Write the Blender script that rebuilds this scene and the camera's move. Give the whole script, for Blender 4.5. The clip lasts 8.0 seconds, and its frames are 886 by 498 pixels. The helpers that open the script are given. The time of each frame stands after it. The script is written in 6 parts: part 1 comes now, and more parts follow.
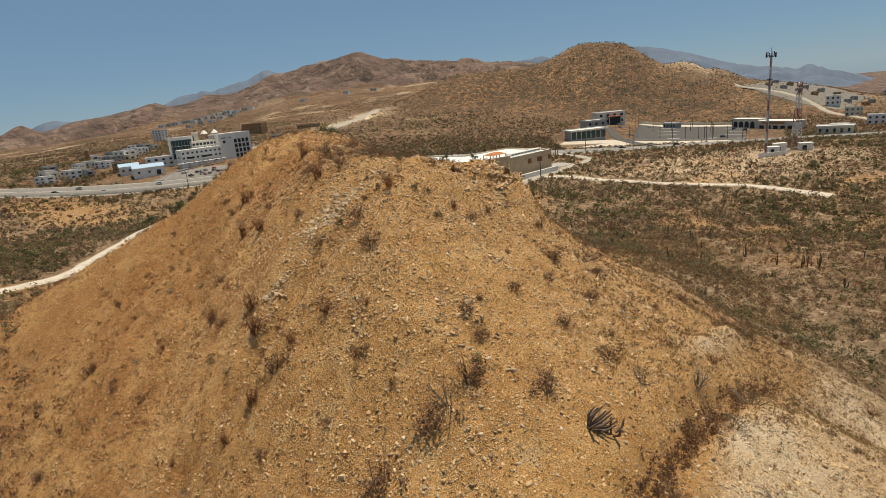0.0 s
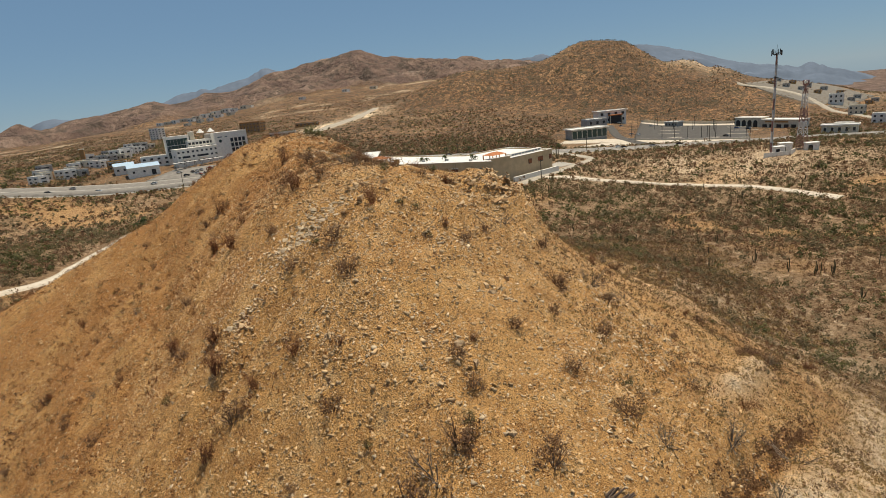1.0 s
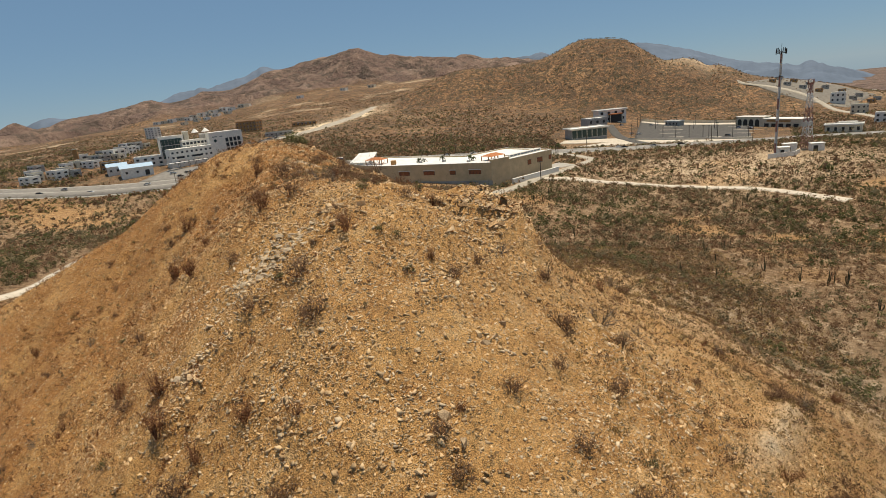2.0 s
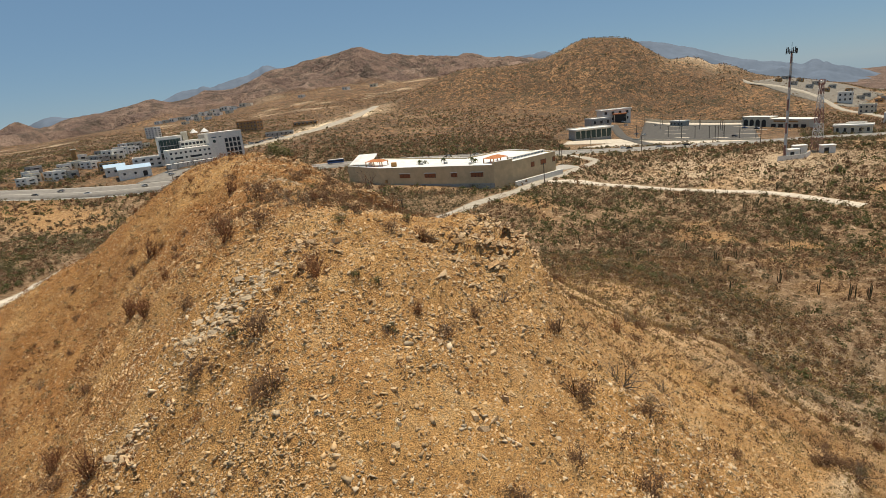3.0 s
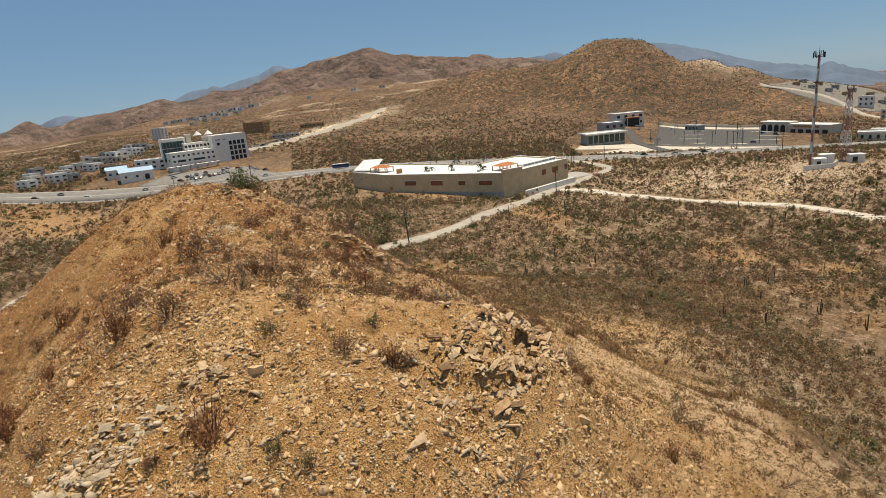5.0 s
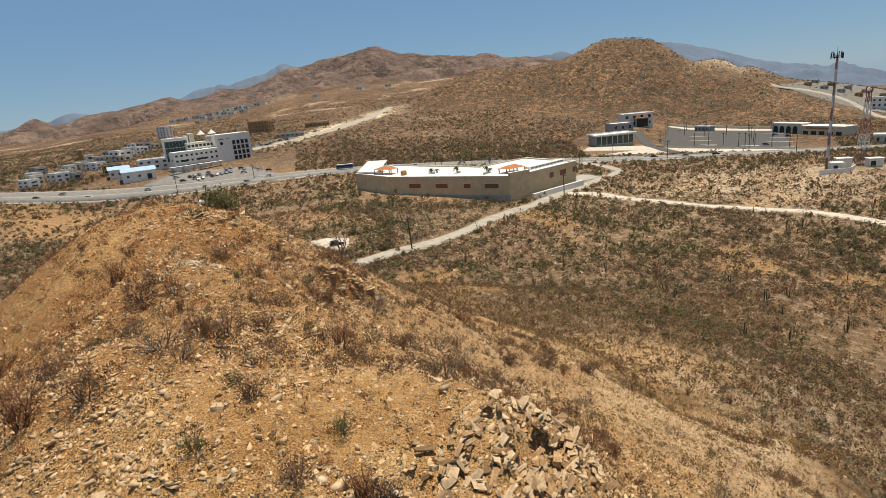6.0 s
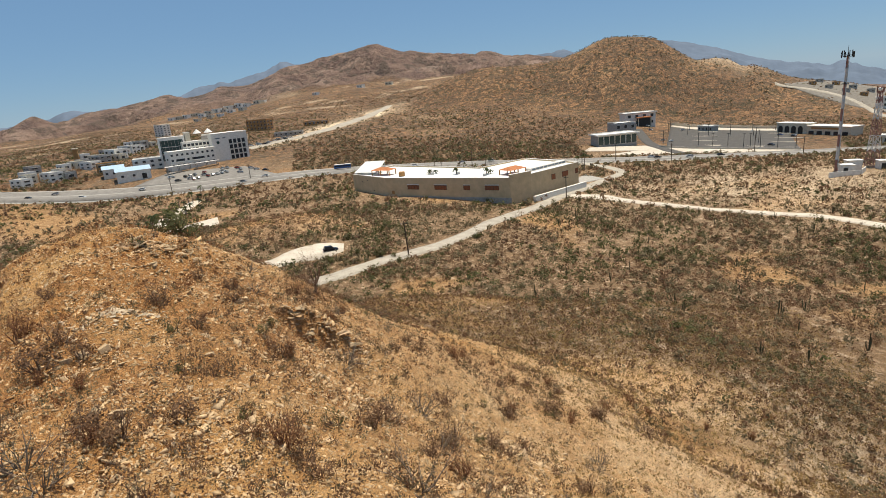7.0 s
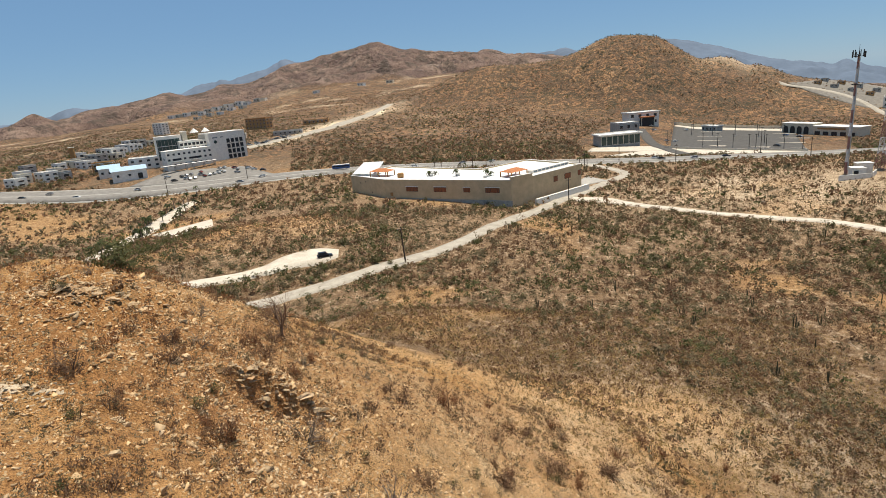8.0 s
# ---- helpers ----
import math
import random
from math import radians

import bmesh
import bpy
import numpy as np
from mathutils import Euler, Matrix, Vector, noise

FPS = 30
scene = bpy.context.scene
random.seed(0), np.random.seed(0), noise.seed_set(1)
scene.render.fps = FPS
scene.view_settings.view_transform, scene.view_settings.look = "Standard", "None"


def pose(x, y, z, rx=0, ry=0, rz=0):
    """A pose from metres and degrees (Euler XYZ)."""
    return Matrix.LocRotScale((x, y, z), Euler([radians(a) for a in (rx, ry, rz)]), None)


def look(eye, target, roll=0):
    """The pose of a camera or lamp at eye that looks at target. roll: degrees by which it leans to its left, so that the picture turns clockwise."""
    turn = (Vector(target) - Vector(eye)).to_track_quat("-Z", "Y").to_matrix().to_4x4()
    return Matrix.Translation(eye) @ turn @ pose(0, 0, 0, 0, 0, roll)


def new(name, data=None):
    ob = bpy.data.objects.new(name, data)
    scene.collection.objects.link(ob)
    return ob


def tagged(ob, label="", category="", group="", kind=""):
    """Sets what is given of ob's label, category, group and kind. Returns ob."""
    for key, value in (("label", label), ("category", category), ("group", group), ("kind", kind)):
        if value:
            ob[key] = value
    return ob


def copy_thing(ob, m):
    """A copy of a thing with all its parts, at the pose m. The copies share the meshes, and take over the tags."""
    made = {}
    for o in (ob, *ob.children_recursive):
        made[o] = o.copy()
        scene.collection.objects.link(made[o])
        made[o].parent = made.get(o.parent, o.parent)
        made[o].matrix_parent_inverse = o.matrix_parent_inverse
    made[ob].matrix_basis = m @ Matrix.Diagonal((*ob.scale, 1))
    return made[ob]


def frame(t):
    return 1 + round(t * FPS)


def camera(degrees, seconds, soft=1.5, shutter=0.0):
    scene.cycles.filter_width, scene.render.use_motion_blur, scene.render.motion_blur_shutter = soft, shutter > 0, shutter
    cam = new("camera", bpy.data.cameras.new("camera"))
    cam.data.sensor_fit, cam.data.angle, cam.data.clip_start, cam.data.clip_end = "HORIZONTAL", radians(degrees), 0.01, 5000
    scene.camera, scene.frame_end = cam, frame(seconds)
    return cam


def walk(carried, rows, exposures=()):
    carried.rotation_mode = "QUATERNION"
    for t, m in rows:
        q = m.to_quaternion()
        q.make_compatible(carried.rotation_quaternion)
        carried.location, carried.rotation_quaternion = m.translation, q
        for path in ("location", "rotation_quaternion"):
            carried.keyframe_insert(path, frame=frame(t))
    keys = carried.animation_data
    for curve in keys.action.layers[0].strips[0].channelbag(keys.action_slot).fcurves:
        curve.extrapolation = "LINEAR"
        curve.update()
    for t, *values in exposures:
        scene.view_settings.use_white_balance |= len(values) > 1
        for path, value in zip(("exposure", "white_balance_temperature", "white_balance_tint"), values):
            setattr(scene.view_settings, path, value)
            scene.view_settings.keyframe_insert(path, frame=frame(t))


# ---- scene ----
cam = camera(77.26, 8.0, soft=0.6)
PATH = [
    (0, look((0.000, 0.000, 60.000), (0.000, 96.593, 34.118), -5.70)),
    (0.5, look((0.464, 3.014, 60.122), (0.393, 99.574, 34.119), -5.69)),
    (1, look((0.926, 6.105, 60.257), (0.887, 102.614, 34.064), -5.71)),
    (1.5, look((1.466, 9.293, 60.453), (1.598, 105.763, 34.117), -5.73)),
    (3, look((2.941, 19.170, 61.755), (2.562, 115.555, 35.113), -5.73)),
    (3.5, look((3.308, 22.391, 62.107), (2.397, 118.791, 35.534), -5.69)),
    (4, look((3.709, 25.473, 62.534), (2.254, 121.916, 36.139), -5.60)),
    (4.5, look((4.119, 28.616, 62.920), (2.591, 125.064, 36.546), -5.54)),
    (6, look((4.861, 38.304, 64.139), (1.971, 134.687, 37.648), -5.25)),
    (6.5, look((5.237, 41.924, 64.382), (2.287, 138.277, 37.785), -5.22)),
    (7, look((5.676, 45.337, 64.686), (2.654, 141.628, 37.871), -5.14)),
    (7.5, look((6.153, 48.549, 65.074), (3.015, 144.796, 38.119), -5.11)),
    (8, look((6.614, 51.790, 65.406), (3.339, 147.988, 38.292), -5.02)),
]
walk(cam, PATH, [(0, 0.02, 7050, 10), (1.5, 0.05, 7050, 10), (3.5, 0.12, 6950, 10), (6, 0.2, 6700, 10), (8, 0.34, 6500, 10)])

# ---------------------------------------------------------------- sky and sun
SUN_UP, SUN_BEARING = 79.0, 40.0   # degrees above the horizon; bearing from north (+y), west is minus
world = bpy.data.worlds.new("sky")
scene.world = world
world.use_nodes = True
wn, wl = world.node_tree.nodes, world.node_tree.links
sky = wn.new("ShaderNodeTexSky")
sky.sky_type = "NISHITA"
sky.sun_disc = False
sky.sun_elevation = radians(SUN_UP)
sky.sun_rotation = radians(SUN_BEARING)
sky.altitude = 1500
sky.air_density, sky.dust_density, sky.ozone_density = 1.0, 0.0, 2.0
wn["Background"].inputs["Strength"].default_value = 0.068
clear_air = wn.new("ShaderNodeMix")
clear_air.data_type, clear_air.blend_type = "RGBA", "MULTIPLY"
clear_air.inputs["Factor"].default_value, clear_air.inputs["B"].default_value = 1.0, (0.9, 1.0, 1.06, 1)
wl.new(sky.outputs[0], clear_air.inputs["A"])
# an even haze of pale blue over the whole sky
haze = wn.new("ShaderNodeMix")
haze.data_type = "RGBA"
haze.inputs["Factor"].default_value, haze.inputs["B"].default_value = 0.62, (2.15, 4.1, 6.7, 1)
wl.new(clear_air.outputs["Result"], haze.inputs["A"])
wl.new(haze.outputs["Result"], wn["Background"].inputs["Color"])
sun = new("sun", bpy.data.lights.new("sun", "SUN"))
sun.data.energy, sun.data.angle, sun.data.color = 4.6, radians(0.53), (1.0, 0.925, 0.8)
sb, se_ = radians(SUN_BEARING), radians(SUN_UP)
sun.matrix_world = look(Vector((math.sin(sb) * math.cos(se_), math.cos(sb) * math.cos(se_), math.sin(se_))) * 300, (0, 0, 0))
scene.view_settings.exposure = 0.0


# ---------------------------------------------------------------- materials
def material(name, rough=0.9, metal=0.0):
    m = bpy.data.materials.new(name)
    m.use_nodes = True
    b = m.node_tree.nodes["Principled BSDF"]
    b.inputs["Roughness"].default_value, b.inputs["Metallic"].default_value = rough, metal
    b.inputs["Specular IOR Level"].default_value = 0.25
    return m, m.node_tree.nodes, m.node_tree.links, b


def noise_node(nd, ln, coord, scale, detail=4.0, rough=0.6):
    t = nd.new("ShaderNodeTexNoise")
    t.inputs["Scale"].default_value, t.inputs["Detail"].default_value, t.inputs["Roughness"].default_value = scale, detail, rough
    ln.new(coord, t.inputs["Vector"])
    return t.outputs["Fac"]


def ramp_node(nd, ln, fac, stops):
    r = nd.new("ShaderNodeValToRGB")
    e = r.color_ramp.elements
    while len(e) < len(stops):
        e.new(0.5)
    for k, (p, c) in zip(e, stops):
        k.position, k.color = p, (*c, 1)
    ln.new(fac, r.inputs["Fac"])
    return r.outputs["Color"]


def mix_node(nd, ln, fac, a, b, mode="MIX"):
    x = nd.new("ShaderNodeMix")
    x.data_type, x.blend_type = "RGBA", mode
    for sock, v in ((x.inputs["Factor"], fac), (x.inputs["A"], a), (x.inputs["B"], b)):
        if isinstance(v, (int, float)):
            sock.default_value = v
        elif isinstance(v, tuple):
            sock.default_value = (*v, 1)
        else:
            ln.new(v, sock)
    return x.outputs["Result"]


def bump_node(nd, ln, b, height, strength, distance):
    u = nd.new("ShaderNodeBump")
    u.inputs["Strength"].default_value, u.inputs["Distance"].default_value = strength, distance
    ln.new(height, u.inputs["Height"])
    ln.new(u.outputs["Normal"], b.inputs["Normal"])


def plain_mat(name, colour, rough=0.85, metal=0.0, vary=0.12, scale=0.8, bump=0.0, island=0.0):
    """Paint, plaster, cloth, rock: a base colour with stains at two scales, and a shade of its own for each object or piece."""
    m, nd, ln, b = material(name, rough, metal)
    co = nd.new("ShaderNodeTexCoord").outputs["Object"]
    lo, hi = tuple(c * (1 - vary * 1.6) for c in colour), tuple(min(1, c * (1 + vary)) for c in colour)
    f1 = noise_node(nd, ln, co, scale, 5)
    f2 = noise_node(nd, ln, co, scale * 9, 3)
    c = ramp_node(nd, ln, f1, [(0.3, lo), (0.7, hi)])
    c = mix_node(nd, ln, vary, c, ramp_node(nd, ln, f2, [(0.35, (0.25, 0.22, 0.2)), (0.65, (1, 0.98, 0.95))]), "MULTIPLY")
    if island:
        g = nd.new("ShaderNodeObjectInfo").outputs["Random"] if island < 0 else nd.new("ShaderNodeNewGeometry").outputs["Random Per Island"]
        k = abs(island)
        c = mix_node(nd, ln, 1.0, c, ramp_node(nd, ln, g, [(0.0, (1 - k, 1 - k, 1 - k)), (1.0, (1 + k * 0.6, 1 + k * 0.55, 1 + k * 0.5))]), "MULTIPLY")
    ln.new(c, b.inputs["Base Color"])
    if bump:
        bump_node(nd, ln, b, f2, 0.6, bump)
    return m


def leaf_mat(name, dark, light, island=True):
    m, nd, ln, b = material(name, 0.8)
    geo = nd.new("ShaderNodeNewGeometry")
    c = ramp_node(nd, ln, geo.outputs["Random Per Island"], [(0.0, dark), (1.0, light)])
    big = noise_node(nd, ln, geo.outputs["Position"], 0.09, 3)
    c = mix_node(nd, ln, 0.7, c, ramp_node(nd, ln, big, [(0.35, (0.78, 0.7, 0.64)), (0.65, (1.1, 1.1, 1.02))]), "MULTIPLY")
    info = nd.new("ShaderNodeObjectInfo").outputs["Random"]
    c = mix_node(nd, ln, 1.0, c, ramp_node(nd, ln, info, [(0.0, (0.85, 0.85, 0.85)), (1.0, (1.12, 1.1, 1.05))]), "MULTIPLY")
    ln.new(c, b.inputs["Base Color"])
    thin = nd.new("ShaderNodeBsdfTranslucent")
    ln.new(c, thin.inputs["Color"])
    both = nd.new("ShaderNodeMixShader")
    both.inputs["Fac"].default_value = 0.45
    ln.new(b.outputs[0], both.inputs[1])
    ln.new(thin.outputs[0], both.inputs[2])
    ln.new(both.outputs[0], nd["Material Output"].inputs["Surface"])
    return m


def ground_material():
    m, nd, ln, b = material("dry_soil", 0.95)
    pos = nd.new("ShaderNodeNewGeometry").outputs["Position"]
    soil = nd.new("ShaderNodeAttribute")
    soil.attribute_name = "soil"
    sep = nd.new("ShaderNodeSeparateColor")
    ln.new(soil.outputs["Color"], sep.inputs["Color"])
    high = soil.outputs["Alpha"]
    hill, pale, ridge = sep.outputs["Red"], sep.outputs["Green"], sep.outputs["Blue"]
    broad = noise_node(nd, ln, pos, 0.05, 5)
    mid = noise_node(nd, ln, pos, 0.45, 6, 0.65)
    fine = noise_node(nd, ln, pos, 4.0, 5, 0.7)
    grit = noise_node(nd, ln, pos, 17.0, 3, 0.7)
    valley = ramp_node(nd, ln, mid, [(0.3, (0.14, 0.085, 0.045)), (0.46, (0.225, 0.14, 0.075)), (0.57, (0.32, 0.205, 0.112)), (0.67, (0.53, 0.4, 0.27))])
    ochre = ramp_node(nd, ln, mid, [(0.3, (0.45, 0.232, 0.082)), (0.55, (0.62, 0.345, 0.126)), (0.72, (0.7, 0.46, 0.222))])
    orange = ramp_node(nd, ln, fine, [(0.3, (0.38, 0.165, 0.05)), (0.7, (0.5, 0.25, 0.085))])
    rust = nd.new("ShaderNodeAttribute")
    rust.attribute_name = "rust"
    ochre = mix_node(nd, ln, ramp_node(nd, ln, broad, [(0.5, (0, 0, 0)), (0.66, (0.6, 0.6, 0.6))]), ochre, orange)
    ochre = mix_node(nd, ln, rust.outputs["Fac"], ochre, orange)
    sand = ramp_node(nd, ln, mid, [(0.3, (0.58, 0.42, 0.25)), (0.5, (0.78, 0.61, 0.41)), (0.7, (0.84, 0.71, 0.53))])
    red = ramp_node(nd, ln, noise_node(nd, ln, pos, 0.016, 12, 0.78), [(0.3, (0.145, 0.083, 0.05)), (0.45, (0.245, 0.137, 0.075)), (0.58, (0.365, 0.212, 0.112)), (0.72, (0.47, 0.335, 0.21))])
    # low scrub and litter too small to stand as plants
    litter = ramp_node(nd, ln, noise_node(nd, ln, pos, 1.1, 3, 0.6), [(0.54, (0, 0, 0)), (0.61, (0.5, 0.5, 0.5))])
    valley = mix_node(nd, ln, litter, valley, (0.17, 0.12, 0.07))
    bare = ramp_node(nd, ln, noise_node(nd, ln, pos, 0.62, 4, 0.7), [(0.58, (0, 0, 0)), (0.65, (0.6, 0.6, 0.6))])
    valley = mix_node(nd, ln, bare, valley, (0.6, 0.46, 0.32))
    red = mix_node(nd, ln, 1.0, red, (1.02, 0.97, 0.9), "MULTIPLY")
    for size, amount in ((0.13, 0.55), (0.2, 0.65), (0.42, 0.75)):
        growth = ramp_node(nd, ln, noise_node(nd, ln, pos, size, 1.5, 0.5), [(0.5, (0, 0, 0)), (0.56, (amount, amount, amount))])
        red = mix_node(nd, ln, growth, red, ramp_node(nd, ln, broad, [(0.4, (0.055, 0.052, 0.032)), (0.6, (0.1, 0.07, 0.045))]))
    heap = None
    for size, share in ((7.0, 0.7), (3.4, 0.8)):
        cells = nd.new("ShaderNodeTexVoronoi")
        cells.inputs["Scale"].default_value = size
        ln.new(pos, cells.inputs["Vector"])
        tone = nd.new("ShaderNodeSeparateColor")
        ln.new(cells.outputs["Color"], tone.inputs["Color"])
        which = ramp_node(nd, ln, tone.outputs["Red"], [(share, (0, 0, 0)), (share + 0.04, (1, 1, 1))])
        core = ramp_node(nd, ln, cells.outputs["Distance"], [(0.3, (1, 1, 1)), (0.42, (0, 0, 0))])
        pebble = mix_node(nd, ln, 1.0, which, core, "MULTIPLY")
        heap = pebble if heap is None else mix_node(nd, ln, 1.0, heap, pebble, "ADD")
        ochre = mix_node(nd, ln, pebble, ochre, ramp_node(nd, ln, tone.outputs["Green"], [(0.0, (0.13, 0.075, 0.035)), (0.4, (0.38, 0.235, 0.105)), (0.75, (0.56, 0.39, 0.2)), (1.0, (0.66, 0.51, 0.32))]))
    c = mix_node(nd, ln, hill, valley, ochre)
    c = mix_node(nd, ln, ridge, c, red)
    # far ridge: rusty rock with the haze of distance mixed into its colour
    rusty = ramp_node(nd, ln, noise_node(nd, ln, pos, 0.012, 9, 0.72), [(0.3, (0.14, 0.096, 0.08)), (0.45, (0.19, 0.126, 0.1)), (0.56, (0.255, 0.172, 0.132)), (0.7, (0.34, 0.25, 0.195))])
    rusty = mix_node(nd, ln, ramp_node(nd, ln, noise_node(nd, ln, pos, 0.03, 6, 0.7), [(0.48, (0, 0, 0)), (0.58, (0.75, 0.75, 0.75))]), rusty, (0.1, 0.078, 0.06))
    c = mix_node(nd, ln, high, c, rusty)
    c = mix_node(nd, ln, pale, c, sand)
    c = mix_node(nd, ln, 0.55, c, ramp_node(nd, ln, fine, [(0.3, (0.5, 0.44, 0.38)), (0.5, (1, 1, 1)), (0.72, (1.28, 1.27, 1.22))]), "MULTIPLY")
    c = mix_node(nd, ln, 0.8, c, ramp_node(nd, ln, grit, [(0.36, (0.34, 0.28, 0.23)), (0.5, (0.98, 0.98, 0.96)), (0.66, (1.42, 1.38, 1.3))]), "MULTIPLY")
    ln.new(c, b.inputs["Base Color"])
    # relief in metres: grit near by, gullies on the ranges
    add = nd.new("ShaderNodeMath")
    ln.new(fine, add.inputs[0])
    ln.new(grit, add.inputs[1])
    small = nd.new("ShaderNodeMath")
    small.operation = "MULTIPLY"
    ln.new(add.outputs[0], small.inputs[0])
    small.inputs[1].default_value = 0.26
    gully = nd.new("ShaderNodeMath")
    gully.operation = "MULTIPLY"
    ln.new(noise_node(nd, ln, pos, 0.0085, 9, 0.62), gully.inputs[0])
    weight = nd.new("ShaderNodeMath")
    weight.operation = "MULTIPLY_ADD"
    ln.new(high, weight.inputs[0])
    weight.inputs[1].default_value = 0.9
    faint = nd.new("ShaderNodeMath")
    faint.operation = "MULTIPLY"
    ln.new(ridge, faint.inputs[0])
    faint.inputs[1].default_value = 0.3
    ln.new(faint.outputs[0], weight.inputs[2])
    ln.new(weight.outputs[0], gully.inputs[1])
    relief = nd.new("ShaderNodeMath")
    relief.operation = "MULTIPLY_ADD"
    ln.new(gully.outputs[0], relief.inputs[0])
    relief.inputs[1].default_value = 75.0
    ln.new(small.outputs[0], relief.inputs[2])
    stony = nd.new("ShaderNodeMath")
    stony.operation = "MULTIPLY_ADD"
    ln.new(heap, stony.inputs[0])
    stony.inputs[1].default_value = 0.07
    ln.new(relief.outputs[0], stony.inputs[2])
    bump_node(nd, ln, b, stony.outputs[0], 0.85, 1.0)
    return m


def road_material(name, a, c_):
    m, nd, ln, b = material(name, 0.92)
    pos = nd.new("ShaderNodeNewGeometry").outputs["Position"]
    c = ramp_node(nd, ln, noise_node(nd, ln, pos, 0.3, 6, 0.65), [(0.3, a), (0.7, c_)])
    c = mix_node(nd, ln, 0.45, c, ramp_node(nd, ln, noise_node(nd, ln, pos, 3.0, 4), [(0.35, (0.6, 0.58, 0.55)), (0.65, (1.1, 1.1, 1.1))]), "MULTIPLY")
    ln.new(c, b.inputs["Base Color"])
    return m


GROUND = ground_material()
DIRT_ROAD = road_material("dirt_road", (0.33, 0.285, 0.22), (0.5, 0.44, 0.35))
SAND_TRACK = road_material("sand_track", (0.5, 0.42, 0.32), (0.68, 0.6, 0.48))
ASPHALT = road_material("asphalt", (0.075, 0.068, 0.06), (0.125, 0.115, 0.1))
HIGHWAY_BED = road_material("worn_highway_asphalt", (0.19, 0.172, 0.148), (0.29, 0.265, 0.23))
GRAVEL_BED = road_material("grey_gravel_bed", (0.17, 0.15, 0.12), (0.27, 0.24, 0.2))
CONCRETE = plain_mat("concrete", (0.42, 0.385, 0.33), 0.9, vary=0.15)
KERB = plain_mat("kerb_concrete", (0.46, 0.43, 0.37), 0.9)
WHITE = plain_mat("white_paint", (0.8, 0.75, 0.66), 0.7, vary=0.1)
CREAM = plain_mat("cream_paint", (0.62, 0.55, 0.42), 0.8, vary=0.1)
BEIGE = plain_mat("beige_plaster", (0.62, 0.46, 0.27), 0.9, vary=0.09, scale=0.35)
ROOF_WHITE = plain_mat("roof_membrane", (0.78, 0.76, 0.7), 0.7, vary=0.1, scale=0.25)
TILE = plain_mat("clay_tile", (0.5, 0.19, 0.075), 0.85, vary=0.2, scale=2)
GREY = plain_mat("grey_plaster", (0.4, 0.37, 0.32), 0.85)
OPENING = plain_mat("dark_opening", (0.06, 0.055, 0.05), 0.8)
DARK = plain_mat("dark_metal", (0.05, 0.048, 0.045), 0.6, 0.4)
STEEL = plain_mat("galvanised_steel", (0.45, 0.45, 0.44), 0.5, 0.6)
TOWER_RED = plain_mat("tower_red_paint", (0.33, 0.17, 0.14), 0.6)
TOWER_WHITE = plain_mat("tower_white_paint", (0.66, 0.63, 0.59), 0.6)
BLUE_ROOF = plain_mat("blue_sheet_roof", (0.42, 0.55, 0.66), 0.5, vary=0.08)
WOOD_POLE = plain_mat("pole_wood", (0.1, 0.075, 0.055), 0.9)
OCHRE_WALL = plain_mat("ochre_wall", (0.42, 0.23, 0.09), 0.9)
ROCK = plain_mat("pale_rock", (0.66, 0.47, 0.27), 0.95, vary=0.18, scale=2.5, bump=0.05, island=-0.2)
ROCK_PIECES = plain_mat("scree_rock", (0.58, 0.39, 0.205), 0.95, vary=0.16, scale=3.0, island=0.34)
RUBBLE_ROCK = plain_mat("rubble_rock", (0.64, 0.45, 0.255), 0.95, vary=0.18, scale=3.0, island=0.34)
ROCK_GREY = plain_mat("grey_rock", (0.62, 0.44, 0.26), 0.95, vary=0.25, scale=2.5, bump=0.05, island=-0.3)
PALE_ROCK = plain_mat("chalky_rock", (0.66, 0.52, 0.35), 0.95, vary=0.2, scale=3.0, bump=0.04, island=-0.25)
PALE_RUBBLE = plain_mat("chalky_rubble", (0.68, 0.53, 0.35), 0.95, vary=0.2, scale=3.0, island=0.35)
LEDGE = plain_mat("ledge_rock", (0.5, 0.31, 0.155), 0.95, vary=0.28, scale=3.5, bump=0.1, island=-0.4)
TWIG = plain_mat("dry_twig", (0.24, 0.15, 0.095), 0.95, vary=0.25, scale=6, island=0.4)
TWIG_GREY = plain_mat("grey_twig", (0.28, 0.22, 0.165), 0.95, vary=0.25, scale=6, island=0.4)
TWIG_RED = plain_mat("red_brown_twig", (0.29, 0.135, 0.07), 0.95, vary=0.25, scale=6, island=0.4)
CACTUS = plain_mat("cactus_skin", (0.085, 0.085, 0.045), 0.85, vary=0.3, scale=3)
LEAF_GREEN = leaf_mat("green_leaves", (0.08, 0.086, 0.034), (0.17, 0.168, 0.072))
LEAF_DUSTY = leaf_mat("dusty_leaves", (0.135, 0.112, 0.062), (0.245, 0.205, 0.125))
LEAF_BROWN = leaf_mat("withered_leaves", (0.15, 0.09, 0.054), (0.29, 0.178, 0.105))
LEAF_RUST = leaf_mat("rusty_leaves", (0.15, 0.07, 0.035), (0.36, 0.19, 0.09))
GRASS = leaf_mat("straw_grass", (0.3, 0.2, 0.085), (0.5, 0.36, 0.17))
PALM_LEAF = leaf_mat("palm_leaves", (0.035, 0.05, 0.02), (0.09, 0.11, 0.04))
TYRE = plain_mat("tyre_rubber", (0.02, 0.02, 0.02), 0.9)
# the blue of aerial haze is put into this base colour
HAZE_BLUE = plain_mat("haze_blue_rock", (0.13, 0.165, 0.215), 1.0, vary=0.12, scale=0.004)


